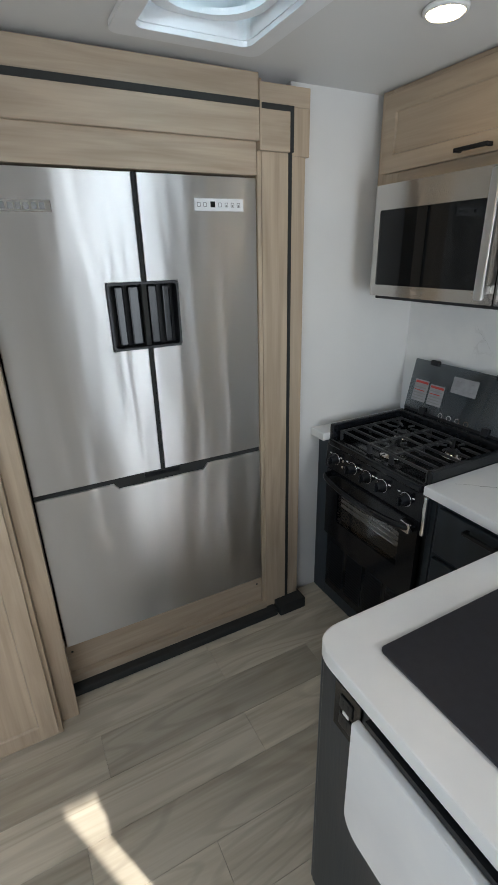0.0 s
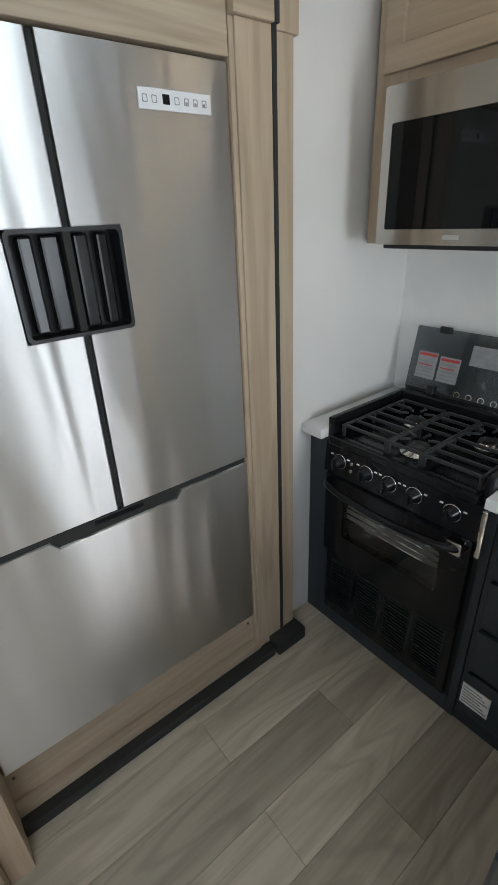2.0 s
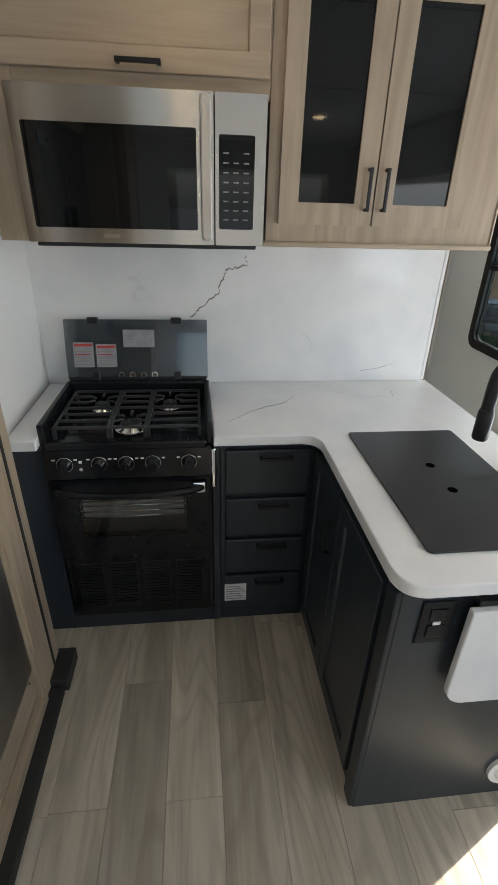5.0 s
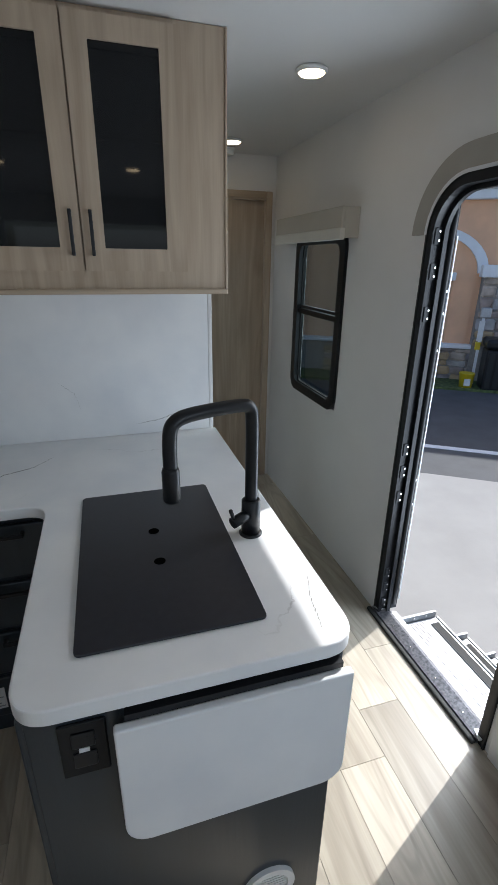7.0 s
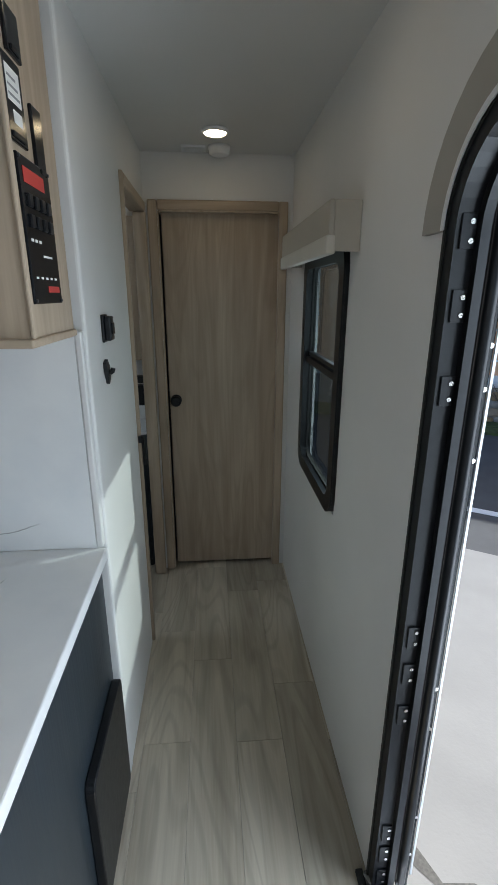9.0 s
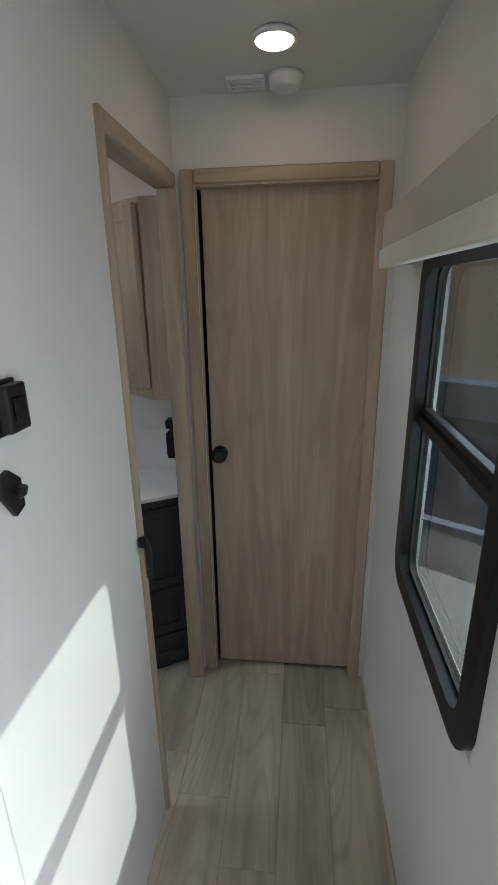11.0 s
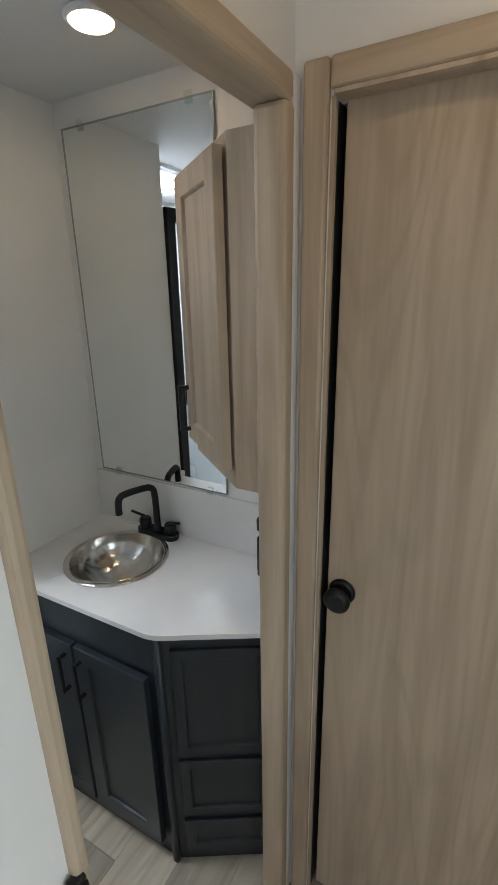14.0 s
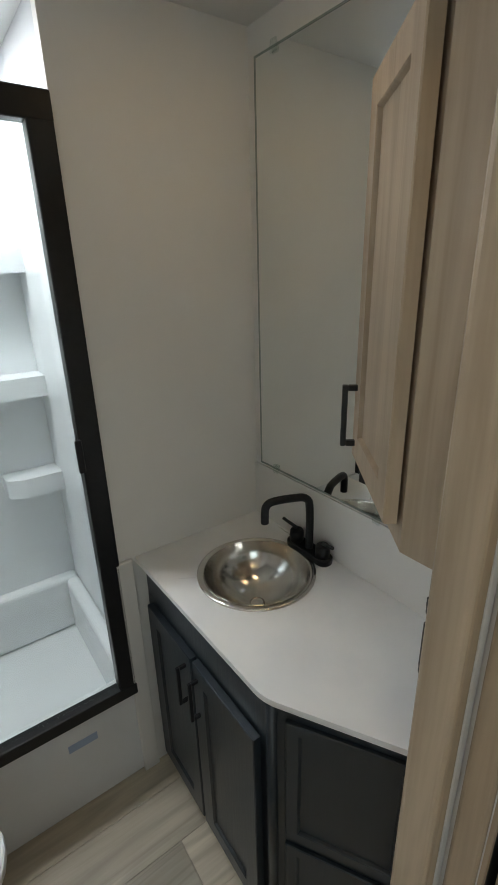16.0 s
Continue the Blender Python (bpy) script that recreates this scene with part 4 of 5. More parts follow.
# raised rim and drip tray
part("tray", box(SX0 + 0.01, SX1 - 0.01, -0.455, -0.055, 0.872, 0.884, 0.004), GLOSS, st)
bm = bmesh.new()
box(SX0 - 0.005, SX0 + 0.018, -0.47, -0.035, 0.868, 0.952, 0.006, 2, bm)
box(SX1 - 0.018, SX1 + 0.005, -0.47, -0.035, 0.868, 0.952, 0.006, 2, bm)
box(SX0 + 0.016, SX1 - 0.016, -0.075, -0.035, 0.868, 0.958, 0.008, 2, bm)
box(SX0 + 0.016, SX1 - 0.016, -0.492, -0.452, 0.862, 0.894, 0.008, 2, bm)
part("rim", bm, GLOSS, st)
for bx, by, br in ((0.33, -0.36, 0.048), (0.20, -0.18, 0.036), (0.46, -0.17, 0.036)):
    bn = part("burner", spin([(br * 1.25, 0.884), (br * 1.2, 0.89), (br * 0.85, 0.892), (br * 0.8, 0.902)], (bx, by, 0), 28), BOWL, st, "aluminium burner ring")
    part("burner_cap", spin([(br * 0.72, 0.902), (br * 0.74, 0.908), (br * 0.6, 0.911)], (bx, by, 0), 28), IRON, bn)


BURNERS = ((0.33, -0.36), (0.20, -0.18), (0.46, -0.17))


def grate_section(x0, x1):
    """One third of the pan grate: side rails, cross bars broken round the burners, raised finger ends."""
    bm = bmesh.new()
    h, q = 0.930, 0.0042
    for xx in (x0, x1):
        box(xx - q, xx + q, -0.442, -0.088, h - 0.012, h - 0.002, 0.002, 1, bm)
        for yy in (-0.436, -0.27, -0.094):
            box(xx - 0.006, xx + 0.006, yy - 0.006, yy + 0.006, 0.884, h - 0.004, 0.002, 1, bm)
    for k in range(7):
        yy = -0.436 + k * 0.0573
        cuts = [bx for bx, by in BURNERS if abs(by - yy) < 0.055 and x0 - 0.03 < bx < x1 + 0.03]
        spans = [(x0, x1)]
        for bx in cuts:
            spans = [(a0, min(a1, bx - 0.042)) for a0, a1 in spans] + [(max(a0, bx + 0.042), a1) for a0, a1 in spans]
        for a0, a1 in spans:
            if a1 - a0 > 0.02:
                box(a0, a1, yy - q, yy + q, h - 0.011, h, 0.002, 1, bm)
    for bx, by in BURNERS:
        if not x0 < bx < x1:
            continue
        for a in range(6):
            c, s_ = math.cos(radians(a * 60 + 30)), math.sin(radians(a * 60 + 30))
            tube([(bx + 0.026 * c, by + 0.026 * s_, h - 0.004), (bx + 0.056 * c, by + 0.056 * s_, h - 0.004), (bx + 0.074 * c, by + 0.062 * s_, h - 0.008)], 0.0048, 6, bm)
    return bm


for x0, x1 in ((0.085, 0.262), (0.272, 0.388), (0.398, 0.575)):
    part("grate", grate_section(x0, x1), IRON, st, "cast iron pan grate")
# control fascia
part("fascia", prism([(-0.492, 0.755), (-0.455, 0.755), (-0.455, 0.868), (-0.482, 0.868)], 0, SX0 + 0.002, SX1 - 0.002, 0.002), GLOSS, st)
for kx in (0.118, 0.232, 0.322, 0.412, 0.535):
    kn = part("knob", spin([(0.026, 0), (0.026, 0.006), (0.021, 0.010), (0.018, 0.030), (0.014, 0.034)], (kx, -0.487, 0.812), 22, axis="-y"), GLOSS, st)
    part("knob_ring", spin([(0.027, 0), (0.0285, 0.002), (0.027, 0.005)], (kx, -0.487, 0.812), 22, axis="-y"), CHROME, kn, "chrome ring")
    part("knob_grip", box(kx - 0.004, kx + 0.004, -0.531, -0.518, 0.794, 0.831, 0.002), GLOSS, kn)
    for q in (-1, 1):
        part("dial_mark", box(kx + q * 0.036 - 0.005, kx + q * 0.036 + 0.005, -0.4905, -0.4875, 0.828, 0.832), PAPER, kn)
part("igniter_button", cyl((0.170, -0.486, 0.822), (0.170, -0.493, 0.822), 0.006), CHROME, st)
part("igniter_button", cyl((0.170, -0.488, 0.795), (0.170, -0.495, 0.795), 0.006), CHROME, st)
# oven door
od = part("oven_door", ring(rounded(SX0 + 0.01, SX1 - 0.01, 0.405, 0.748, 0.008, 3), rounded(0.14, 0.52, 0.50, 0.665, 0.012, 3), 1, -0.487, -0.457), GLOSS, st)
part("oven_window", box(0.138, 0.522, -0.4845, -0.4805, 0.498, 0.667), OVENGLASS, od, "smoked glass window with the racks behind")
# liner coloured pale to imitate the reflection across the oven window
part("oven_liner", box(0.150, 0.510, -0.4722, -0.4700, 0.575, 0.655, 0.0005), LINER, od, "grey liner, its paleness standing in for light reflected in the window")
for zz in (0.582, 0.606, 0.630, 0.650):
    part("rack_bar", cyl((0.145, -0.4755, zz), (0.515, -0.4755, zz), 0.003, n=8), BOWL if zz > 0.6 else CHROME, od)
part("oven_handle", tube([(0.075, -0.488, 0.722), (0.085, -0.525, 0.722), (0.20, -0.537, 0.712), (0.33, -0.541, 0.708), (0.46, -0.537, 0.712), (0.575, -0.525, 0.722), (0.585, -0.488, 0.722)], 0.013, 12, soft=2), GLOSS, od, "curved black handle bar")
part("handle_end", prism(rounded(0.545, 0.592, 0.700, 0.742, 0.006, 3), 1, -0.520, -0.4885, 0.003), CHROME, od, "bright chrome handle end")
# lower louvred panel
lp = part("lower_panel", box(SX0 + 0.012, SX1 - 0.012, -0.470, -0.457, 0.085, 0.398, 0.003), GLOSS, st)
for k in range(4):
    x0 = 0.085 + k * 0.128
    part("louvre_well", box(x0, x0 + 0.105, -0.4705, -0.468, 0.13, 0.36), CHAR_IN, lp)
    for q in range(15):
        z = 0.137 + q * 0.0148
        part("louvre", box(x0 + 0.003, x0 + 0.102, -0.4765, -0.4707, z, z + 0.007), BLACK, lp)
part("side_bracket", box(SX1 - 0.002, SX1 + 0.016, -0.49, -0.455, 0.70, 0.86, 0.006), CHROME, st, "bright edge bracket")

# glass lid standing open against the splash
lid = thing("glass_cover", "smoked glass cover standing open behind the stove", "stove cover", (0.33, 0.0, 0.91))
lean = Matrix.Translation((0, -0.03, 0.945)) @ Matrix.Rotation(radians(-12), 4, "X") @ Matrix.Translation((0, 0.03, -0.945))


def leaned(bm):
    bmesh.ops.transform(bm, matrix=lean, verts=bm.verts)
    return bm


part("glass_pane", leaned(prism(rounded(0.045, 0.615, 0.955, 1.195, 0.006, 3), 1, -0.034, -0.029)), SMOKE, lid, "smoked glass")
part("hinge_bar", leaned(box(0.05, 0.61, -0.038, -0.025, 0.935, 0.965, 0.003)), BLACK, lid)
for xx in (0.16, 0.49):
    part("hinge", leaned(box(xx - 0.014, xx + 0.014, -0.05, -0.022, 0.915, 0.985, 0.004)), BLACK, lid)
    part("bumper", leaned(box(xx - 0.022, xx + 0.022, -0.046, -0.024, 1.178, 1.203, 0.005)), BLACK, lid)
for xx in (0.26, 0.305, 0.35, 0.395):
    part("vent_hole", leaned(ring([(xx + 0.012 * math.cos(a * 0.3927), 0.973 + 0.012 * math.sin(a * 0.3927)) for a in range(16)], [(xx + 0.009 * math.cos(a * 0.3927), 0.973 + 0.009 * math.sin(a * 0.3927)) for a in range(16)], 1, -0.0365, -0.034)), CHROME, lid)
# stickers sit before the pane; the glass's dimming is put into their grey
for x0, x1, z0, z1, red in ((0.075, 0.155, 1.005, 1.105, True), (0.165, 0.245, 1.005, 1.098, True), (0.275, 0.40, 1.085, 1.155, False)):
    lb = part("sticker", leaned(box(x0, x1, -0.0356, -0.0346, z0, z1)), GREYPAPER, lid, "printed warning sticker, greyed as if behind the smoked glass")
    if red:
        part("sticker_band", leaned(box(x0 + 0.004, x1 - 0.004, -0.0362, -0.0357, z1 - 0.016, z1 - 0.006)), RED, lb)
        for q in range(5):
            part("text_bar", leaned(box(x0 + 0.006, x1 - 0.008 - 0.008 * (q % 2), -0.0362, -0.0357, z0 + 0.01 + q * 0.013, z0 + 0.014 + q * 0.013)), RED if q == 3 else INK, lb)
    else:
        for xx in (x0 + 0.03, x1 - 0.03):
            for zz in (z0 + 0.018, z1 - 0.018):
                part("diagram_line", leaned(box(xx - 0.012, xx + 0.012, -0.0362, -0.0357, zz - 0.001, zz + 0.001)), INK, lb)

# microwave
MX0, MX1, MZ0, MZ1, MY = 0.079, 0.788, 1.493, 1.888, -0.33
mw = thing("microwave", "stainless over-the-range microwave with black glass", "microwave", (0.43, -0.1, MZ0))
part("body", box(MX0 + 0.004, MX1 - 0.004, MY + 0.03, YS - 0.004, MZ0 + 0.006, MZ1 - 0.002), CHAR_IN, mw)
md = part("door", ring(rounded(MX0, 0.635, MZ0 + 0.004, MZ1, 0.006, 3), rounded(MX0 + 0.028, 0.585, MZ0 + 0.045, MZ1 - 0.085, 0.006, 3), 1, MY, MY + 0.03), STEEL_X, mw)
part("window", box(MX0 + 0.027, 0.586, MY + 0.003, MY + 0.008, MZ0 + 0.044, MZ1 - 0.084), DARKGLASS, md, "black glass window")
part("badge", prism(rounded(0.30, 0.35, MZ0 + 0.018, MZ0 + 0.03, 0.005, 3), 1, MY - 0.002, MY), CHROME, md)
part("handle", prism(rounded(0.596, 0.628, MZ0 + 0.02, MZ1 - 0.012, 0.01, 4), 1, MY - 0.045, MY - 0.028, 0.005), STEEL, md, "upright bright steel handle")
for zz in (MZ0 + 0.05, MZ1 - 0.05):
    part("handle_foot", box(0.602, 0.622, MY - 0.03, MY, zz - 0.012, zz + 0.012, 0.003), STEEL, md)
kp = part("control_panel", ring(rounded(0.639, MX1, MZ0 + 0.004, MZ1, 0.006, 3), rounded(0.650, 0.755, MZ0 + 0.05, MZ1 - 0.098, 0.006, 3), 1, MY, MY + 0.03), STEEL_X, mw)
part("keypad", box(0.649, 0.756, MY + 0.003, MY + 0.008, MZ0 + 0.049, MZ1 - 0.097), DARKGLASS, kp)
for rr in range(8):
    for cc in range(3):
        if rr == 7 and cc == 1:
            continue
        part("key_mark", box(0.663 + cc * 0.03, 0.679 + cc * 0.03, MY + 0.0015, MY + 0.003, MZ0 + 0.075 + rr * 0.025, MZ0 + 0.079 + rr * 0.025), INK, kp)
part("underside", box(MX0 + 0.02, MX1 - 0.02, MY + 0.012, -0.02, MZ0 - 0.008, MZ0 + 0.006, 0.003), CHAR_IN, mw)

# upper cabinets
UY = -0.23
ua = thing("upper_cabinet", "washed oak upper cabinet above the microwave", "cabinet", (0.38, -0.1, 1.49), group="upper cabinets")
part("side_panel", box(-0.035, 0.074, UY, YS - 0.005, 1.492, CZ - 0.001, 0.002), OAK_Z, ua)
part("body", box(0.074, 0.808, UY, YS - 0.005, 1.889, CZ - 0.001, 0.002), OAK_X, ua)
dd = part("door", shaker(1, UY, -1, 0.0, 0.800, 1.938, 2.195, 0.06), OAK_X, ua)
bar_handle(1, UY - 0.02, -1, 0.43, 1.958, 0.125, False, dd, 0.03, 0.012)
ub = thing("upper_cabinet", "washed oak upper cabinet with two dark glass doors", "cabinet", (1.2, -0.1, 1.49), group="upper cabinets")
part("body", box(0.809, 1.604, UY, YS - 0.008, 1.505, CZ - 0.001, 0.002), OAK_Z, ub)
part("light_rail", box(0.795, 1.612, UY - 0.014, YS - 0.012, 1.490, 1.507, 0.005), OAK_X, ub)
part("end_bead", box(1.604, 1.612, UY - 0.004, UY + 0.012, 1.507, CZ - 0.001, 0.003), OAK_Z, ub)
for x0, x1, hx in ((0.847, 1.158, 1.133), (1.163, 1.475, 1.190)):
    dd = part("door", ring(rounded(x0, x1, 1.56, 2.195, 0.002, 1), rounded(x0 + 0.062, x1 - 0.062, 1.625, 2.138, 0.002, 1), 1, UY - 0.02, UY), OAK_Z, ub)
    part("pane", box(x0 + 0.060, x1 - 0.060, UY - 0.012, UY - 0.008, 1.623, 2.140), DARKGLASS, dd, "dark tinted glass pane")
    bar_handle(1, UY - 0.02, -1, hx, 1.665, 0.125, True, dd, 0.03, 0.010)
# control units on the cabinet end
cu = thing("control_panel", "black monitor panel with switches and red readout", "control panel", (1.604, -0.12, 1.565))
part("plate", box(1.604, 1.612, -0.208, -0.048, 1.567, 1.815, 0.002), GLOSS, cu)
part("display", box(1.612, 1.613, -0.190, -0.085, 1.772, 1.797), RED, cu, "red readout window")
for r_ in range(2):
    for c_ in range(4):
        part("switch", box(1.612, 1.617, -0.186 + c_ * 0.033, -0.166 + c_ * 0.033, 1.700 + r_ * 0.034, 1.722 + r_ * 0.034, 0.002), BLACK, cu)
for c_ in range(3):
    part("mark_bar", box(1.612, 1.6128, -0.190 + c_ * 0.020, -0.178 + c_ * 0.020, 1.676, 1.681), PAPER, cu)
for c_ in range(5):
    part("mark_bar", box(1.612, 1.6128, -0.188 + c_ * 0.026, -0.176 + c_ * 0.026, 1.612, 1.616), PAPER, cu)
part("mark_bar", box(1.612, 1.6128, -0.135, -0.085, 1.652, 1.656), PAPER, cu)
part("mark_bar", box(1.612, 1.6128, -0.128, -0.062, 1.588, 1.600), RED, cu)
screws([(1.612, yy, zz) for yy in (-0.202, -0.054) for zz in (1.573, 1.809)], 0.004, 1, cu, IRON)
for y0, y1, z0, z1, lab in ((-0.222, -0.140, 1.830, 1.955, "black gas detector with white label"), (-0.100, -0.050, 1.800, 1.918, "black slim wall controller"), (-0.182, -0.120, 1.965, 2.035, "small black wall socket")):
    c2 = thing("wall_controller", lab, "controller", (1.604, y0, z0), group="controllers")
    part("plate", box(1.604, 1.611, y0, y1, z0, z1, 0.002), GLOSS, c2)
    if "label" in lab:
        part("sticker", box(1.611, 1.6116, y0 + 0.012, y1 - 0.012, z0 + 0.058, z1 - 0.016), PAPER, c2)
        for q in range(3):
            part("text_bar", box(1.6116, 1.6120, y0 + 0.016, y1 - 0.018 - 0.006 * q, z0 + 0.066 + q * 0.013, z0 + 0.070 + q * 0.013), INK, c2)
        part("text_bar", box(1.611, 1.6116, y0 + 0.028, y1 - 0.016, z0 + 0.028, z0 + 0.048), PAPER, c2)
    part("button", box(1.611, 1.614, y0 + 0.012, y1 - 0.012, z0 + 0.006, z0 + 0.014, 0.001), BLACK, c2)

# sink cover and tap
HOLE = mat("hole_shadow_black", (0.002, 0.002, 0.002), 0.9, spec=0.0)
sc = thing("sink_cover", "black composite sink cover with two finger holes", "sink cover", (1.275, -0.815, 0.91))
part("board", prism(rounded(1.088, 1.466, -1.13, -0.50, 0.012, 3), 2, 0.9104, 0.9165, 0.0015), mat("black_composite", (0.022, 0.023, 0.029), 0.36, 0, 60, 0.12, 0.1, 400, spec=0.4), sc)
# flat discs on the board paint the darkness inside the finger holes
for yy in (-0.743, -0.881):
    part("finger_hole", cyl((1.275, yy, 0.9166), (1.275, yy, 0.9172), 0.014, n=24), HOLE, sc)
tp = thing("kitchen_tap", "matt black pull-down kitchen tap", "tap", (1.526, -0.81, 0.91))
part("flange", spin([(0.031, 0.9101), (0.031, 0.914), (0.027, 0.917)], (1.526, -0.81, 0), 28), BLACK, tp)
part("base", spin([(0.025, 0.914), (0.025, 1.01), (0.021, 1.014)], (1.526, -0.81, 0), 28), BLACK, tp)
part("spout", tube([(1.526, -0.81, 1.01), (1.526, -0.81, 1.235), (1.521, -0.812, 1.265), (1.50, -0.82, 1.277), (1.36, -0.865, 1.277), (1.322, -0.877, 1.265), (1.312, -0.88, 1.235), (1.312, -0.88, 1.14)], 0.0165, 16, soft=2), BLACK, tp)
part("spray_head", spin([(0.018, 1.075), (0.0205, 1.08), (0.0205, 1.15), (0.0175, 1.16)], (1.312, -0.88, 0), 20), BLACK, tp)
part("lever", tube([(1.518, -0.818, 0.975), (1.468, -0.838, 0.965)], 0.015, 14), BLACK, tp)
part("lever_pin", tube([(1.474, -0.836, 0.97), (1.462, -0.84, 1.005)], 0.005, 8), BLACK, tp)

# fire extinguisher by the door
fe = thing("fire_extinguisher", "white and red fire extinguisher standing by the door", "fire extinguisher", (2.27, -1.22, 0))
part("cylinder", spin([(0.04, 0.0), (0.045, 0.006), (0.045, 0.30), (0.03, 0.33), (0.015, 0.34)], (2.27, -1.22, 0), 24), WHITEPL, fe)
part("band", spin([(0.0455, 0.01), (0.046, 0.012), (0.046, 0.10), (0.0455, 0.102)], (2.27, -1.22, 0), 24), RED, fe, "red band")
part("valve", box(2.255, 2.285, -1.24, -1.20, 0.34, 0.39, 0.004), BLACK, fe)
solo("trim", box(XR - 0.012, XR - 0.001, DY0 - 0.09, DY0 - 0.03, 0, 1.7, 0.003), WHITE, "white upright trim strip beside the entry", "trim", "structure")

# ceiling fixtures
def puck(x, y, lit=True):
    p = thing("ceiling_light", "round recessed ceiling lamp with white rim, lit", "ceiling light", (x, y, CZ), group="ceiling lamps")
    part("rim", spin([(0.052, CZ - 0.0005), (0.056, CZ - 0.004), (0.055, CZ - 0.010), (0.047, CZ - 0.014), (0.045, CZ - 0.011)], (x, y, 0), 36), WHITEPL, p)
    part("lens", spin([(0.046, CZ - 0.012), (0.042, CZ - 0.0165), (0.02, CZ - 0.018)], (x, y, 0), 32), LAMP, p, "warm glowing lens")
    return p


puck(0.545, -0.565)
# the last two are added lamps, never in view
for x, y in ((1.965, -0.03), (1.965, 1.03), (1.145, 1.40), (1.5, -2.6), (0.6, -2.6)):
    puck(x, y)
sm = thing("smoke_detector", "round white smoke detector on the ceiling", "smoke detector", (1.985, 1.25, CZ))
part("base", spin([(0.05, CZ - 0.0005), (0.05, CZ - 0.012), (0.046, CZ - 0.014), (0.046, CZ - 0.03), (0.036, CZ - 0.036)], (1.985, 1.25, 0), 32), WHITEPL, sm)
cv = thing("ceiling_vent", "small white louvred ceiling vent", "vent", (1.87, 1.275, CZ))
part("frame", ring(rounded(1.815, 1.925, 1.235, 1.315, 0.004, 2), rounded(1.825, 1.915, 1.245, 1.305, 0.003, 2), 2, CZ - 0.01, CZ - 0.0005), WHITEPL, cv)
part("backing", box(1.825, 1.915, 1.245, 1.305, CZ - 0.003, CZ - 0.0006), CHAR_IN, cv)
for q in range(4):
    part("slat", box(1.825, 1.915, 1.249 + q * 0.0145, 1.258 + q * 0.0145, CZ - 0.009, CZ - 0.005), WHITEPL, cv)


def roof_vent(x0, x1, y0, y1, label):
    rvv = thing("roof_vent", label, "roof vent", ((x0 + x1) / 2, (y0 + y1) / 2, CZ))
    part("garnish", ring(rounded(x0 - 0.055, x1 + 0.055, y0 - 0.055, y1 + 0.055, 0.03, 4), rounded(x0, x1, y0, y1, 0.03, 4), 2, CZ - 0.014, CZ - 0.0005), WHITEPL, rvv)
    part("shaft", ring(rounded(x0 - 0.006, x1 + 0.006, y0 - 0.006, y1 + 0.006, 0.03, 4), rounded(x0 + 0.002, x1 - 0.002, y0 + 0.002, y1 - 0.002, 0.03, 4), 2, CZ, CZ + 0.12), WHITEPL, rvv)
    part("screen_ring", ring(rounded(x0 + 0.004, x1 - 0.004, y0 + 0.004, y1 - 0.004, 0.12, 8), rounded(x0 + 0.03, x1 - 0.03, y0 + 0.03, y1 - 0.03, 0.12, 8), 2, CZ + 0.03, CZ + 0.045), WHITEPL, rvv)
    part("dome", box(x0, x1, y0, y1, CZ + 0.121, CZ + 0.126, 0.001), AQUA, rvv, "tinted blue vent lid")


roof_vent(0.165, 0.475, -1.245, -0.915, "square white roof vent with a blue tinted lid")
roof_vent(0.165, 0.475, 0.46, 0.99, "white framed shower skylight")

# ---- bathroom ----
VZ = 0.858
va = thing("vanity_cabinet", "charcoal corner vanity cabinet with panel doors", "cabinet", (1.0, 1.45, 0))
VB = [(0.688, 1.243), (1.306, 1.252), (1.562, 1.405), (1.562, 1.672), (0.688, 1.672)]
part("body", prism(VB, 2, 0.0, VZ - 0.14), CHAR, va)
part("apron", box(0.688, 1.306, 1.244, 1.258, VZ - 0.14, VZ - 0.016), CHAR, va)
bm = prism([(1.306, 1.252), (1.562, 1.405), (1.552, 1.418), (1.298, 1.266)], 2, VZ - 0.14, VZ - 0.016)
part("apron", bm, CHAR, va)
for x0, x1, hx in ((0.72, 0.985, 0.958), (0.995, 1.265, 1.022)):
    dd = part("door", shaker(1, 1.243, -1, x0, x1, 0.07, 0.70, 0.055, 0.02), CHAR, va)
    bar_handle(1, 1.223, -1, hx, 0.60, 0.13, True, dd)
part("corner_bead", cyl((1.300, 1.247, 0.0), (1.300, 1.247, VZ - 0.017), 0.012, n=14), CHAR, va)
ang = math.atan2(1.405 - 1.252, 1.562 - 1.306)
turn = Matrix.Translation((1.306, 1.252, 0)) @ Matrix.Rotation(ang, 4, "Z")
for z0, z1 in ((0.44, 0.80), (0.20, 0.415), (0.05, 0.175)):
    bm = shaker(1, 0.0, -1, 0.025, 0.285, z0, z1, 0.03, 0.010, 0.008)
    bmesh.ops.transform(bm, matrix=turn, verts=bm.verts)
    part("side_panel", bm, CHAR, va)


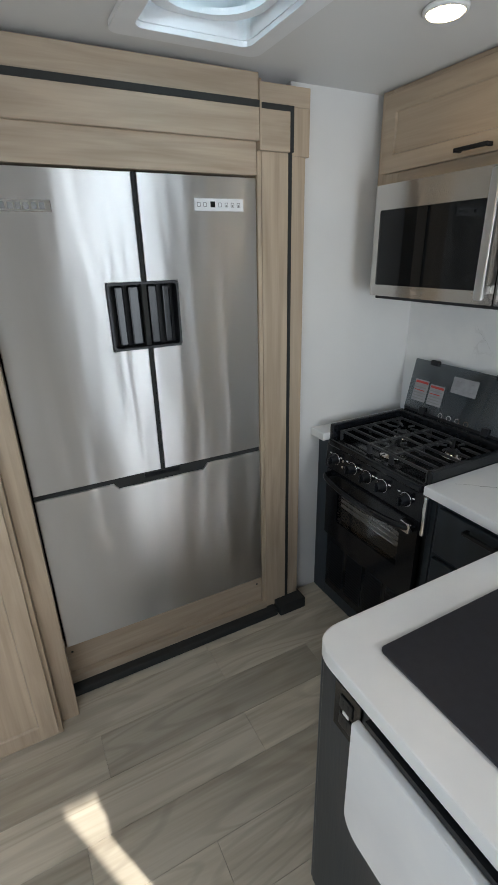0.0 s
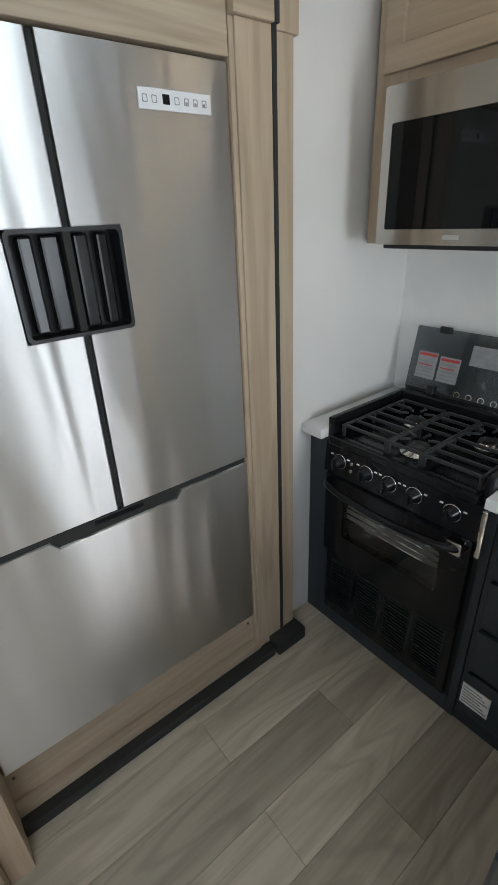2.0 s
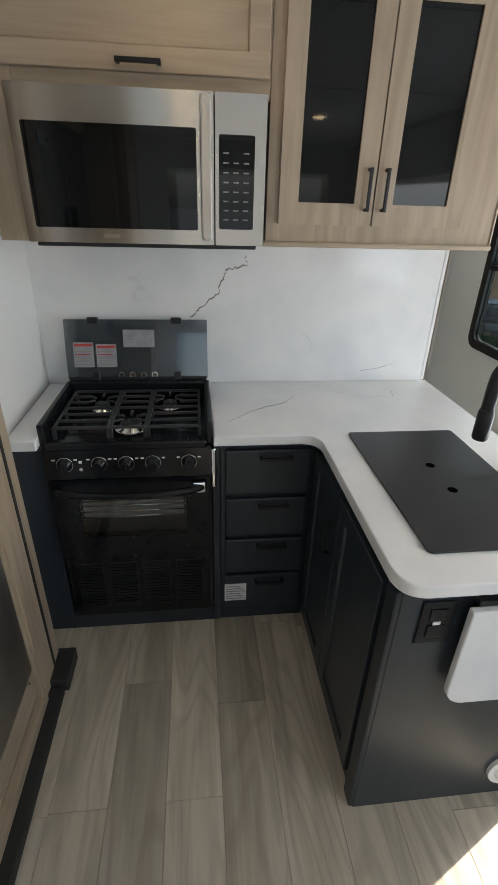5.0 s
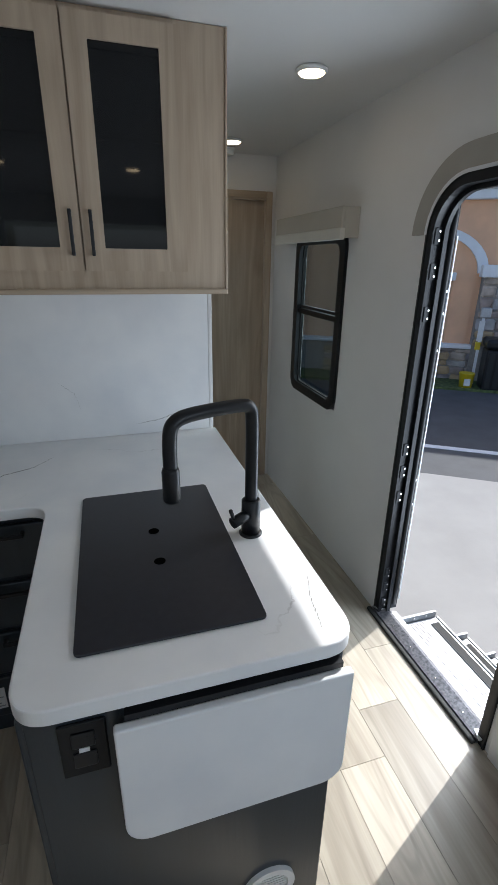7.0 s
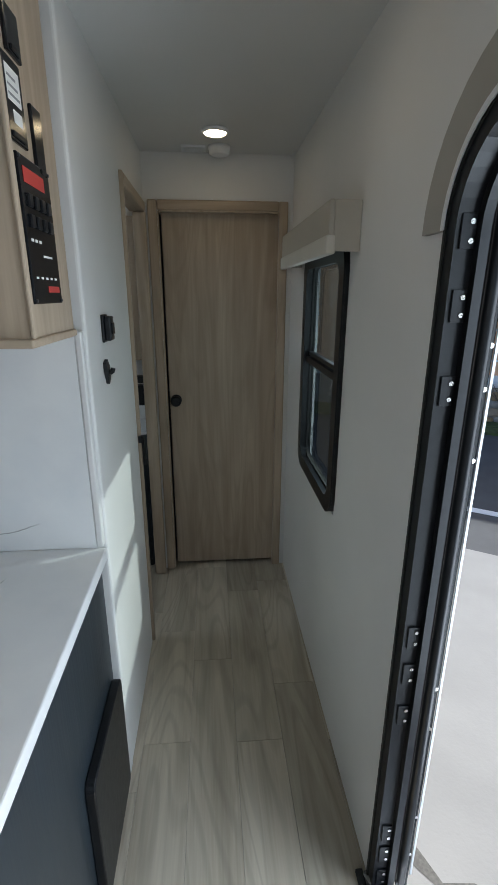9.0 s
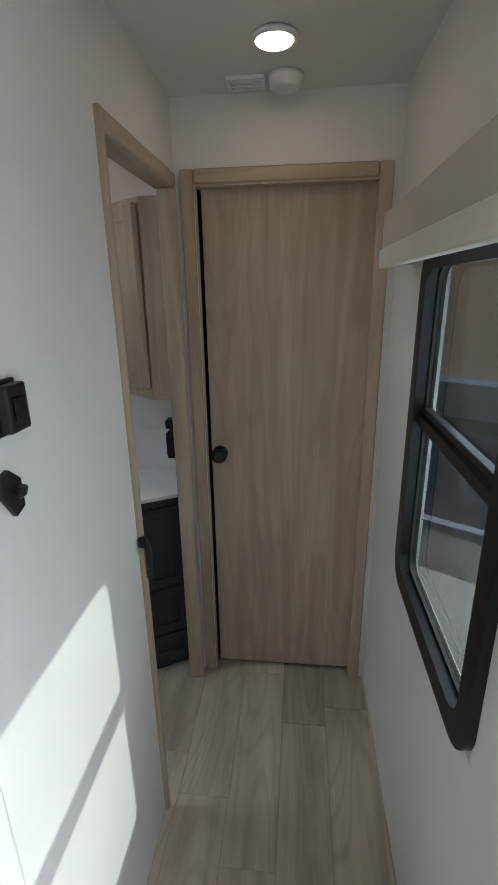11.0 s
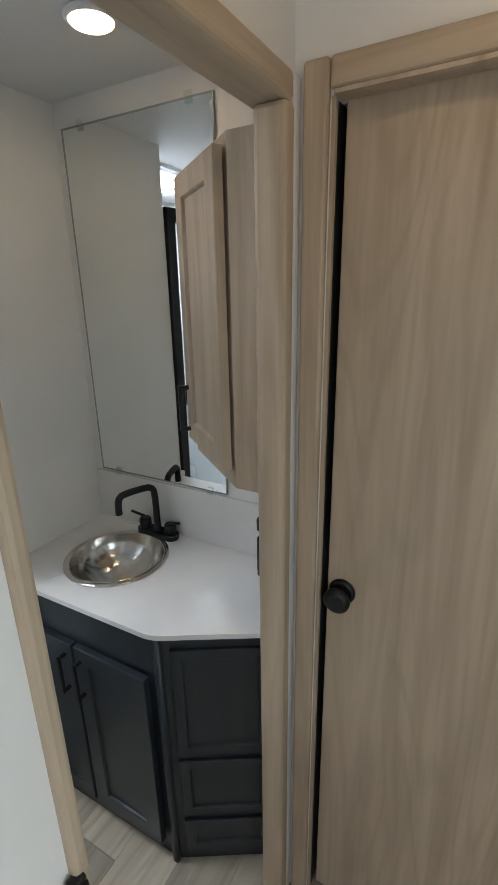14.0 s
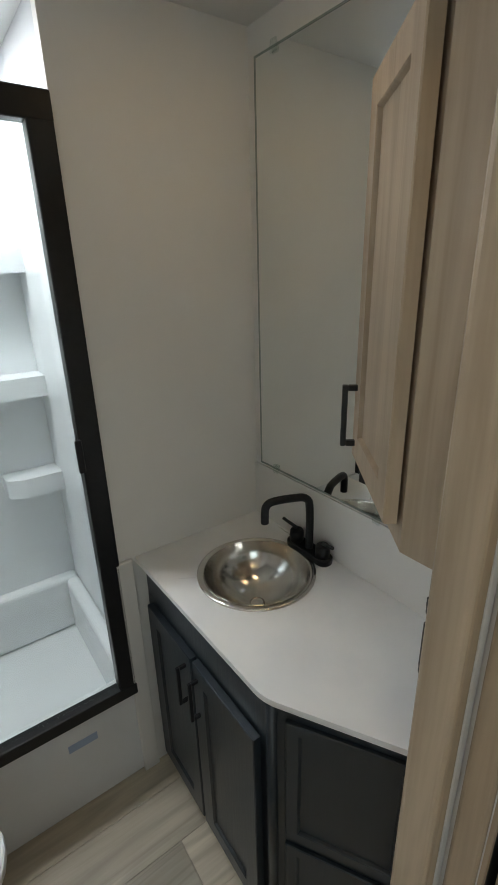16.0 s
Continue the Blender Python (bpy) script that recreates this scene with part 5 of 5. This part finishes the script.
def holed(outline, centre, r, z0, z1, n=48):
    """A flat slab with a round hole."""
    one = bmesh.new()
    hole = [(centre[0] + r * math.cos(2 * math.pi * k / n), centre[1] + r * math.sin(2 * math.pi * k / n)) for k in range(n)]
    for z in (z0, z1):
        edges = []
        for loop in (outline, hole):
            vs = [one.verts.new((u, v, z)) for u, v in loop]
            edges += [one.edges.new((vs[i], vs[(i + 1) % len(vs)])) for i in range(len(vs))]
        bmesh.ops.triangle_fill(one, edges=edges, use_beauty=True)
    for loop in (outline, hole):
        m = len(loop)
        for i in range(m):
            (a0, b0), (a1, b1) = loop[i], loop[(i + 1) % m]
            one.faces.new([one.verts.new(p) for p in ((a0, b0, z0), (a1, b1, z0), (a1, b1, z1), (a0, b0, z1))])
    bmesh.ops.remove_doubles(one, verts=one.verts, dist=0.0001)
    bmesh.ops.recalc_face_normals(one, faces=one.faces)
    return one


vt = thing("vanity_counter", "white quartz vanity top with a cut corner", "counter", (1.0, 1.45, VZ - 0.016))
part("slab", holed(fillet([(0.686, 1.215, 0), (1.300, 1.226, 0.03), (1.5655, 1.38, 0), (1.5835, 1.38, 0), (1.5835, 1.674, 0), (0.686, 1.674, 0)]), (0.965, 1.46), 0.150, VZ - 0.015, VZ), QUARTZ, vt)
part("vein", vein([(0.80, 1.66), (0.92, 1.655), (1.0, 1.63)], 0.001, 2, VZ + 0.0004), VEIN, vt)
part("vein", vein([(0.86, 1.27), (0.90, 1.33)], 0.0008, 2, VZ + 0.0004), VEIN, vt)
part("splash_lip", box(0.686, 1.5835, 1.668, 1.6745, VZ, 1.045), WHITE, vt)
ws = thing("wash_basin", "round polished steel drop-in wash basin", "sink", (0.965, 1.46, VZ))
bowl = spin([(0.166, VZ + 0.0005), (0.166, VZ + 0.004), (0.158, VZ + 0.006), (0.150, VZ + 0.003), (0.146, VZ + 0.002)], (0.965, 1.46, 0), 48, caps=False)
part("rim", bowl, BOWL, ws)
bm = bmesh.new()
prof = [(0.147, 0.003)] + [(0.145 * math.cos(radians(a)), -0.115 * math.sin(radians(a))) for a in range(8, 86, 7)]
rows = [[bm.verts.new((0.965 + r * math.cos(2 * math.pi * k / 48), 1.46 + r * math.sin(2 * math.pi * k / 48), VZ + 0.003 + h)) for k in range(48)] for r, h in prof]
for p, q in zip(rows, rows[1:]):
    for k in range(48):
        bm.faces.new((p[k], p[(k + 1) % 48], q[(k + 1) % 48], q[k])).smooth = True
bm.faces.new(rows[-1])
part("bowl", bm, BOWL, ws)
part("drain", spin([(0.022, VZ - 0.110), (0.022, VZ - 0.106), (0.016, VZ - 0.105)], (0.965, 1.46, 0), 24), CHROME, ws, "chrome drain")
bt = thing("bathroom_tap", "matt black two-handle bathroom tap", "tap", (1.02, 1.635, VZ))
tx, ty = 0.99, 1.636
part("base", prism(rounded(tx - 0.085, tx + 0.085, ty - 0.026, ty + 0.026, 0.025, 6), 2, VZ, VZ + 0.02, 0.003), BLACK, bt)
part("spout", tube([(tx, ty, VZ + 0.018), (tx, ty, VZ + 0.165), (tx - 0.002, ty - 0.012, VZ + 0.185), (tx - 0.012, ty - 0.03, VZ + 0.19), (tx - 0.04, ty - 0.105, VZ + 0.19), (tx - 0.046, ty - 0.122, VZ + 0.18), (tx - 0.048, ty - 0.126, VZ + 0.16), (tx - 0.048, ty - 0.126, VZ + 0.125)], 0.0115, 14, soft=2), BLACK, bt)
for s_ in (-1, 1):
    hb = part("handle", spin([(0.021, VZ + 0.019), (0.021, VZ + 0.05), (0.017, VZ + 0.056)], (tx + s_ * 0.055, ty, 0), 22), BLACK, bt)
    part("lever", tube([(tx + s_ * 0.055, ty, VZ + 0.06), (tx + s_ * 0.105, ty - 0.012, VZ + 0.075)], 0.005, 8), BLACK, hb)

# mirror with clips
mi = thing("mirror", "tall frameless mirror held by clear clips", "mirror", (1.0, 1.672, 1.05))
part("glass", box(0.722, 1.262, 1.668, 1.673, 1.056, 2.14, 0.0015), MIRROR, mi)
EDGE = mat("mirror_edge", (0.30, 0.34, 0.32), 0.15, 0, 40, 0.1)
part("bevel", ring([(0.720, 1.054), (1.264, 1.054), (1.264, 2.142), (0.720, 2.142)], [(0.724, 1.058), (1.260, 1.058), (1.260, 2.138), (0.724, 2.138)], 1, 1.6665, 1.6735), EDGE, mi, "green-grey ground glass edge")
for xx, zz in ((0.80, 2.14), (1.19, 2.14), (0.80, 1.056), (1.20, 1.056)):
    part("clip", box(xx - 0.012, xx + 0.012, 1.662, 1.6675, zz - 0.014, zz + 0.014, 0.003), CLEAR, mi, "clear plastic clip")

# medicine cabinet on the end wall
mc = thing("medicine_cabinet", "washed oak wall cabinet with a panel door", "cabinet", (1.55, 1.5, 1.19))
part("body", prism([(1.5845, 1.330), (1.502, 1.330), (1.272, 1.512), (1.272, 1.666), (1.5845, 1.666)], 2, 1.258, 1.94, 0.002), OAK_Z, mc)
slant = Matrix.Translation((1.502, 1.330, 0)) @ Matrix.Rotation(math.atan2(0.182, -0.230), 4, "Z")
bm = shaker(1, 0.005, 1, 0.010, 0.283, 1.300, 1.92, 0.05, 0.02)
bmesh.ops.transform(bm, matrix=slant, verts=bm.verts)
dd = part("door", bm, OAK_Z, mc)
bm = bmesh.new()
box(0.258, 0.269, 0.042, 0.052, 1.325, 1.445, 0.0015, 1, bm)
for zz in (1.325, 1.434):
    box(0.258, 0.269, 0.02, 0.042, zz, zz + 0.011, 0.0015, 1, bm)
bmesh.ops.transform(bm, matrix=slant, verts=bm.verts)
part("handle", bm, BLACK, dd, "matt black square bar handle")
for z0, z1, lab in ((1.005, 1.115, "black wall outlet box beside the vanity"), (1.128, 1.165, "small black wall switch under the cabinet")):
    ob_ = thing("wall_outlet", lab, "outlet", (1.5845, 1.40, z0))
    part("box", box(1.520, 1.5845, 1.385, 1.44, z0, z1, 0.006), BLACK, ob_)
    part("face", box(1.516, 1.520, 1.395, 1.43, z0 + 0.01, z1 - 0.01, 0.001), GLOSS, ob_)

# shower
sh = thing("shower_stall", "white moulded shower stall with corner shelves", "shower", (0.3, 0.8, 0))
part("back_wall", box(XL + 0.001, XL + 0.012, 0.108, 1.66, 0.0, CZ - 0.001), FIBRE, sh)
part("side_wall", box(XL + 0.012, 0.654, 1.185, 1.197, 0.0, CZ - 0.001), FIBRE, sh)
part("side_wall", box(XL + 0.012, 0.654, 0.110, 0.122, 0.0, CZ - 0.001), FIBRE, sh)
part("threshold", box(0.60, 0.684, 0.421, 1.164, 0.0, 0.365, 0.008), FIBRE, sh)
bm = bmesh.new()
box(XL + 0.012, 0.60, 0.122, 1.185, 0.0, 0.16, bm=bm)
box(XL + 0.012, XL + 0.07, 0.122, 1.185, 0.16, 0.42, 0.02, 3, bm)
box(XL + 0.07, 0.60, 1.13, 1.185, 0.16, 0.42, 0.02, 3, bm)
part("pan", bm, FIBRE, sh)
for z, y0 in ((1.66, 0.70), (1.235, 0.72), (0.855, 0.985)):
    part("shelf", prism(fillet([(XL + 0.013, 1.184, 0), (XL + 0.013, y0, 0), (XL + 0.095, y0 + 0.005, 0.02), (XL + 0.125, y0 + 0.06, 0.02), (XL + 0.125, 1.184, 0)], 5), 2, z, z + 0.075), FIBRE, sh)
sdr = thing("shower_door", "black-framed clear glass shower door, partly open", "shower door", (0.69, 0.8, 0.37), "structure")
part("frame_post", box(0.662, 0.70, 1.108, 1.164, 0.366, 2.0, 0.004), BLACK, sdr)
part("frame_post", box(0.662, 0.70, 0.421, 0.47, 0.366, 2.0, 0.004), BLACK, sdr)
part("head_rail", box(0.66, 0.702, 0.421, 1.164, 1.945, 2.002, 0.004), BLACK, sdr)
part("sill_rail", box(0.66, 0.702, 0.421, 1.164, 0.3655, 0.41, 0.004), BLACK, sdr)
p = part("pane", box(0.676, 0.681, 0.47, 1.108, 0.41, 1.945), CLEAR, sdr, "clear glass pane")
p.visible_shadow = False
part("catch", box(0.70, 0.712, 1.095, 1.112, 1.17, 1.26, 0.004), BLACK, sdr)
part("label", box(0.6842, 0.6848, 0.93, 1.02, 0.255, 0.285), mat("blue_white_label", (0.35, 0.45, 0.62), 0.5), sh, "small blue and white label")
solo("trim", box(0.686, 0.70, 1.150, 1.205, 0, 0.86, 0.004), WHITE, "white post beside the shower threshold", "trim", "structure")
# hand shower on the near shower wall, seen in the mirror
hs = thing("hand_shower", "black hand shower with hose and holder", "shower head", (0.3, 0.123, 1.2))
part("arm", tube([(0.32, 0.123, 1.70), (0.32, 0.18, 1.71), (0.28, 0.24, 1.66)], 0.011, 10, soft=1), BLACK, hs)
part("head", spin([(0.012, 0.0), (0.035, 0.02), (0.038, 0.035), (0.03, 0.04)], (0.27, 0.25, 1.62), 20), BLACK, hs)
part("hose", tube([(0.32, 0.15, 1.69), (0.42, 0.16, 1.6), (0.40, 0.15, 1.35), (0.30, 0.16, 1.22), (0.24, 0.16, 1.30), (0.32, 0.16, 1.36), (0.36, 0.15, 1.25), (0.34, 0.14, 1.15)], 0.007, 8, soft=3), BLACK, hs)
part("mixer", box(0.25, 0.42, 0.122, 0.16, 1.36, 1.40, 0.008), BLACK, hs)

# toilet
to = thing("toilet", "white plastic toilet with a closed lid", "toilet", (0.95, 0.4, 0))
part("pedestal", spin([(0.13, 0.0), (0.12, 0.05), (0.10, 0.2), (0.15, 0.34), (0.17, 0.38)], (0.93, 0.50, 0), 28), WHITEPL, to)
bm = prism([(0.93 + 0.185 * math.cos(a * 0.2094), 0.50 + 0.235 * math.sin(a * 0.2094)) for a in range(30)], 2, 0.38, 0.405, 0.006)
part("seat", bm, WHITEPL, to)
bm = prism([(0.93 + 0.175 * math.cos(a * 0.2094), 0.495 + 0.22 * math.sin(a * 0.2094)) for a in range(30)], 2, 0.407, 0.428, 0.008)
part("lid", bm, WHITEPL, to)
part("tank", box(0.77, 1.09, 0.108, 0.27, 0.30, 0.50, 0.03, 3), WHITEPL, to)

# ---- outdoors ----
GZ = -0.82
ASPH = mat("asphalt", (0.085, 0.087, 0.092), 0.85, 0, 2.5, 0.2, 0.5, 90)
CONC = mat("concrete_pad", (0.29, 0.285, 0.275), 0.85, 0, 1.5, 0.12, 0.4, 60)
STUC = mat("peach_stucco", (0.80, 0.48, 0.29), 0.85, 0, 3, 0.06, 0.4, 120)
SWHT = mat("white_moulding", (0.80, 0.81, 0.82), 0.6, 0, 6, 0.04)
GRASS = mat("rough_grass", (0.09, 0.12, 0.04), 0.9, 0, 12, 0.5, 1.0, 60)
STONE = mat("field_stone", (0.32, 0.25, 0.21), 0.85, 0, 4, 0.35, 0.6, 30)
MORT = mat("mortar", (0.30, 0.27, 0.24), 0.9, 0, 20, 0.15)
TWIG = mat("bare_twigs", (0.16, 0.12, 0.10), 0.8, 0, 20, 0.2)
solo("ground", box(-300, 300, -300, 300, GZ - 0.3, GZ), ASPH, "dark asphalt car park reaching the distance", "ground", kind="structure")
YAW = radians(-33)
ux = Vector((math.cos(YAW), math.sin(YAW), 0))
uy = Vector((-math.sin(YAW), math.cos(YAW), 0))
HOME = Matrix.Translation(Vector((1.39, -1.74, GZ))) @ Matrix.Rotation(YAW, 4, "Z") @ Matrix.Translation((-2.45, 0, 0))   # distances straight out from the entry


def away(bm):
    bmesh.ops.transform(bm, matrix=HOME, verts=bm.verts)
    return bm


solo("pavement", away(box(-3, 14, 0.9, 5.4, -0.05, 0.012)), CONC, "pale concrete pad beside the vehicle", "pavement", kind="structure")
solo("parking_line", away(box(-3, 14, 6.35, 6.47, -0.01, 0.006)), SWHT, "painted white parking line on asphalt", "line", kind="structure")
solo("verge", away(box(-12, 16, 9.9, 11.6, -0.05, 0.05)), GRASS, "strip of rough grass under the building", "verge", kind="structure")
bl = thing("stucco_building", "peach stucco building with stone base and white mouldings", "building", HOME @ Vector((3.4, 11.0, 0)))
D = 11.0
bm = away(box(-12, 16, D, D + 6, 0, 4.5))
part("wall", bm, STUC, bl)
part("recess_arch", away(prism([(1.6, 0.0)] + [(3.05 + 1.0 * math.cos(radians(a)), 2.25 + 0.75 * math.sin(radians(a))) for a in range(180, -1, -12)] + [(4.05, 0.0)], 1, D - 0.03, D + 0.02)), STUC, bl)
one = bmesh.new()
for a in range(0, 180, 9):
    q = [(3.05 + rr * math.cos(radians(b)), 2.25 + rr * 0.75 * math.sin(radians(b))) for rr, b in ((1.0, a), (1.2, a), (1.2, a + 9), (1.0, a + 9))]
    prism(q, 1, D - 0.12, D - 0.031, 0, one)
part("arch_moulding", away(one), SWHT, bl, "white curved moulding")
part("cornice", away(box(-12, 16, D - 0.14, D, 3.62, 3.80, 0.02)), SWHT, bl, "white string course")
part("cornice", away(box(-12, 16, D - 0.20, D, 3.80, 3.92, 0.02)), SWHT, bl, "white string course")
for x0 in (4.10,):
    part("capital", away(box(x0, x0 + 2.4, D - 0.36, D, 2.18, 2.42, 0.02)), SWHT, bl, "white pier cap")
    part("pier", away(box(x0 + 0.06, x0 + 2.3, D - 0.27, D, 0, 2.18)), MORT, bl)
part("base_course", away(box(-12, 16, D - 0.2, D, 0, 0.72)), MORT, bl)
part("base_cap", away(box(-12, 16, D - 0.26, D, 0.72, 0.80, 0.01)), SWHT, bl)
wv = part("window", away(box(2.25, 3.45, D - 0.02, D + 0.01, 0.82, 2.12)), DARKGLASS, bl, "white-framed sash window")
part("window_frame", away(ring([(2.13, 0.80), (3.57, 0.80), (3.57, 2.24), (2.13, 2.24)], [(2.32, 0.92), (3.38, 0.92), (3.38, 2.06), (2.32, 2.06)], 1, D - 0.12, D - 0.031)), SWHT, wv)
part("window_head", away(box(2.05, 3.65, D - 0.16, D - 0.031, 2.10, 2.26, 0.02)), SWHT, wv)
for zz in (1.2, 1.5, 1.78):
    part("glazing_bar", away(box(2.32, 3.38, D - 0.06, D - 0.031, zz - 0.015, zz + 0.015)), SWHT, wv)
for xx in (2.6, 2.85, 3.1):
    part("glazing_bar", away(box(xx - 0.012, xx + 0.012, D - 0.055, D - 0.032, 0.92, 2.06)), SWHT, wv)
rng2 = random.Random(8)


def stone(x0, x1, z0, z1, y):
    one = box(x0 + 0.012, x1 - 0.012, y - rng2.uniform(0.03, 0.07), y + 0.02, z0 + 0.012, z1 - 0.012, 0.03, 1)
    for vtx in one.verts:
        vtx.co += Vector((rng2.uniform(-.02, .02), 0, rng2.uniform(-.02, .02)))
    return one


STONES = [STONE] + [mat("field_stone", c, 0.85, 0, 4, 0.3, 0.6, 30) for c in ((0.44, 0.36, 0.29), (0.24, 0.21, 0.21), (0.42, 0.30, 0.17), (0.42, 0.39, 0.37))]
for xa, xb, za, zb, yy in ((4.16, 6.4, 0.80, 2.18, D - 0.27), (1.0, 6.6, 0.0, 0.70, D - 0.2)):
    z = za
    while z < zb - 0.05:
        hgt = min(rng2.uniform(0.13, 0.26), zb - z)
        x = xa
        while x < xb:
            wd = rng2.uniform(0.18, 0.42)
            part("stone", away(stone(x, min(x + wd, xb + 0.02), z, z + hgt, yy)), rng2.choice(STONES), bl)
            x += wd
        z += hgt

# bare shrub, bin, bucket on a stand, post
sb = thing("bare_shrub", "leafless brown shrub against the stone base", "shrub", HOME @ Vector((2.95, 10.55, 0.05)))
for k in range(46):
    a, r0, hh = rng2.uniform(0, 6.28), rng2.uniform(0.02, 0.12), rng2.uniform(0.5, 1.0)
    sprd = rng2.uniform(0.15, 0.55)
    p0 = Vector((2.95 + r0 * math.cos(a), 10.5 + r0 * math.sin(a), 0.04))
    p1 = p0 + Vector((sprd * .4 * math.cos(a), sprd * .25 * math.sin(a), hh * .55))
    p2 = p0 + Vector((sprd * math.cos(a + .3), sprd * .5 * math.sin(a), hh))
    bm = tube([p0, p1, p2], 0.007, 4, soft=1)
    tube([p1, p1 + Vector((rng2.uniform(-.2, .2), 0, rng2.uniform(.15, .35)))], 0.004, 4, bm)
    part("branch", away(bm), TWIG, sb)
bn = thing("waste_bin", "black slatted outdoor waste bin", "bin", HOME @ Vector((4.6, 10.2, 0)))
part("body", away(box(4.35, 5.0, 9.95, 10.5, 0.0, 0.85, 0.05, 3)), BLACK, bn)
part("lid", away(box(4.32, 5.03, 9.92, 10.53, 0.86, 1.05, 0.06, 3)), BLACK, bn)
for q in range(4):
    part("slat", away(box(4.40 + q * 0.15, 4.50 + q * 0.15, 9.935, 9.955, 0.08, 0.78, 0.005)), RUBBER, bn)
bk = thing("yellow_bucket", "yellow bucket with a white label", "bucket", HOME @ Vector((4.1, 10.1, 0)))
YEL = mat("yellow_plastic", (0.75, 0.55, 0.02), 0.45)
part("pail", away(spin([(0.12, 0.012), (0.15, 0.33), (0.158, 0.335), (0.15, 0.34)], (4.08, 10.1, 0), 24)), YEL, bk)
part("label", away(box(4.02, 4.14, 9.945, 9.955, 0.1, 0.24)), PAPER, bk)
ps = thing("bag_dispenser_post", "grey post with a white bag dispenser", "post", HOME @ Vector((4.25, 10.25, 0)))
part("post", away(box(4.22, 4.27, 10.4, 10.45, 0.01, 1.6)), SWHT, ps)
part("box", away(box(4.16, 4.36, 10.33, 10.40, 1.42, 1.62, 0.02)), ALU, ps)
part("sign", away(box(4.18, 4.28, 10.37, 10.395, 0.95, 1.35)), PAPER, ps)
part("tag", away(box(4.17, 4.27, 10.36, 10.39, 0.78, 0.93)), YEL, ps)
CRACK = mat("pad_crack", (0.12, 0.115, 0.105), 0.9, 0, 60, 0.3)
one = bmesh.new()
last = None
for k in range(60):
    x = 2.2 + k * 0.12
    y = 2.5 - 0.05 * x + rng2.uniform(-.035, .035)
    w = rng2.uniform(0.012, 0.05)
    row = [one.verts.new((x, y - w, 0.0135)), one.verts.new((x, y + w, 0.0135))]
    if last:
        one.faces.new((last[0], row[0], row[1], last[1]))
    last = row
solo("pavement_crack", away(one), CRACK, "ragged gravel-filled crack across the concrete pad", "crack", kind="structure")

# ---- floor planks ----
PW, T = 0.172, 0.012
rng3 = random.Random(3)
shapes = {}
count = 0


def plank_mesh(w, ln):
    key = (round(w, 3), round(ln, 3))
    if key not in shapes:
        g = 0.0005
        bm = box(g, w - g, g, ln - g, -T, 0, 0.0006, 1)
        me = bpy.data.meshes.new("plank")
        bm.to_mesh(me)
        bm.free()
        me.materials.append(PLANK)
        shapes[key] = me
    return shapes[key]


x = -0.07
row = 0
while x < XR - 0.001:
    w = min(PW, XR + 0.01 - x)
    y = -2.6 - rng3.uniform(0, 0.9)
    while y < 1.7:
        ln = rng3.choice((0.60, 0.75, 0.92, 0.92, 0.92))
        y1 = y + ln
        if y1 > 1.7:
            ln = 1.7 - y
        if ln > 0.05:
            ob = new("plank", plank_mesh(w, ln))
            ob.location = (x, y, 0)
            ob.parent = floor
        y = y1
    x += PW
far = bmesh.new()
box(-0.75, XR, -4.5, -3.5, -T, -0.001, bm=far)
part("plank_field", far, PLANK, floor)
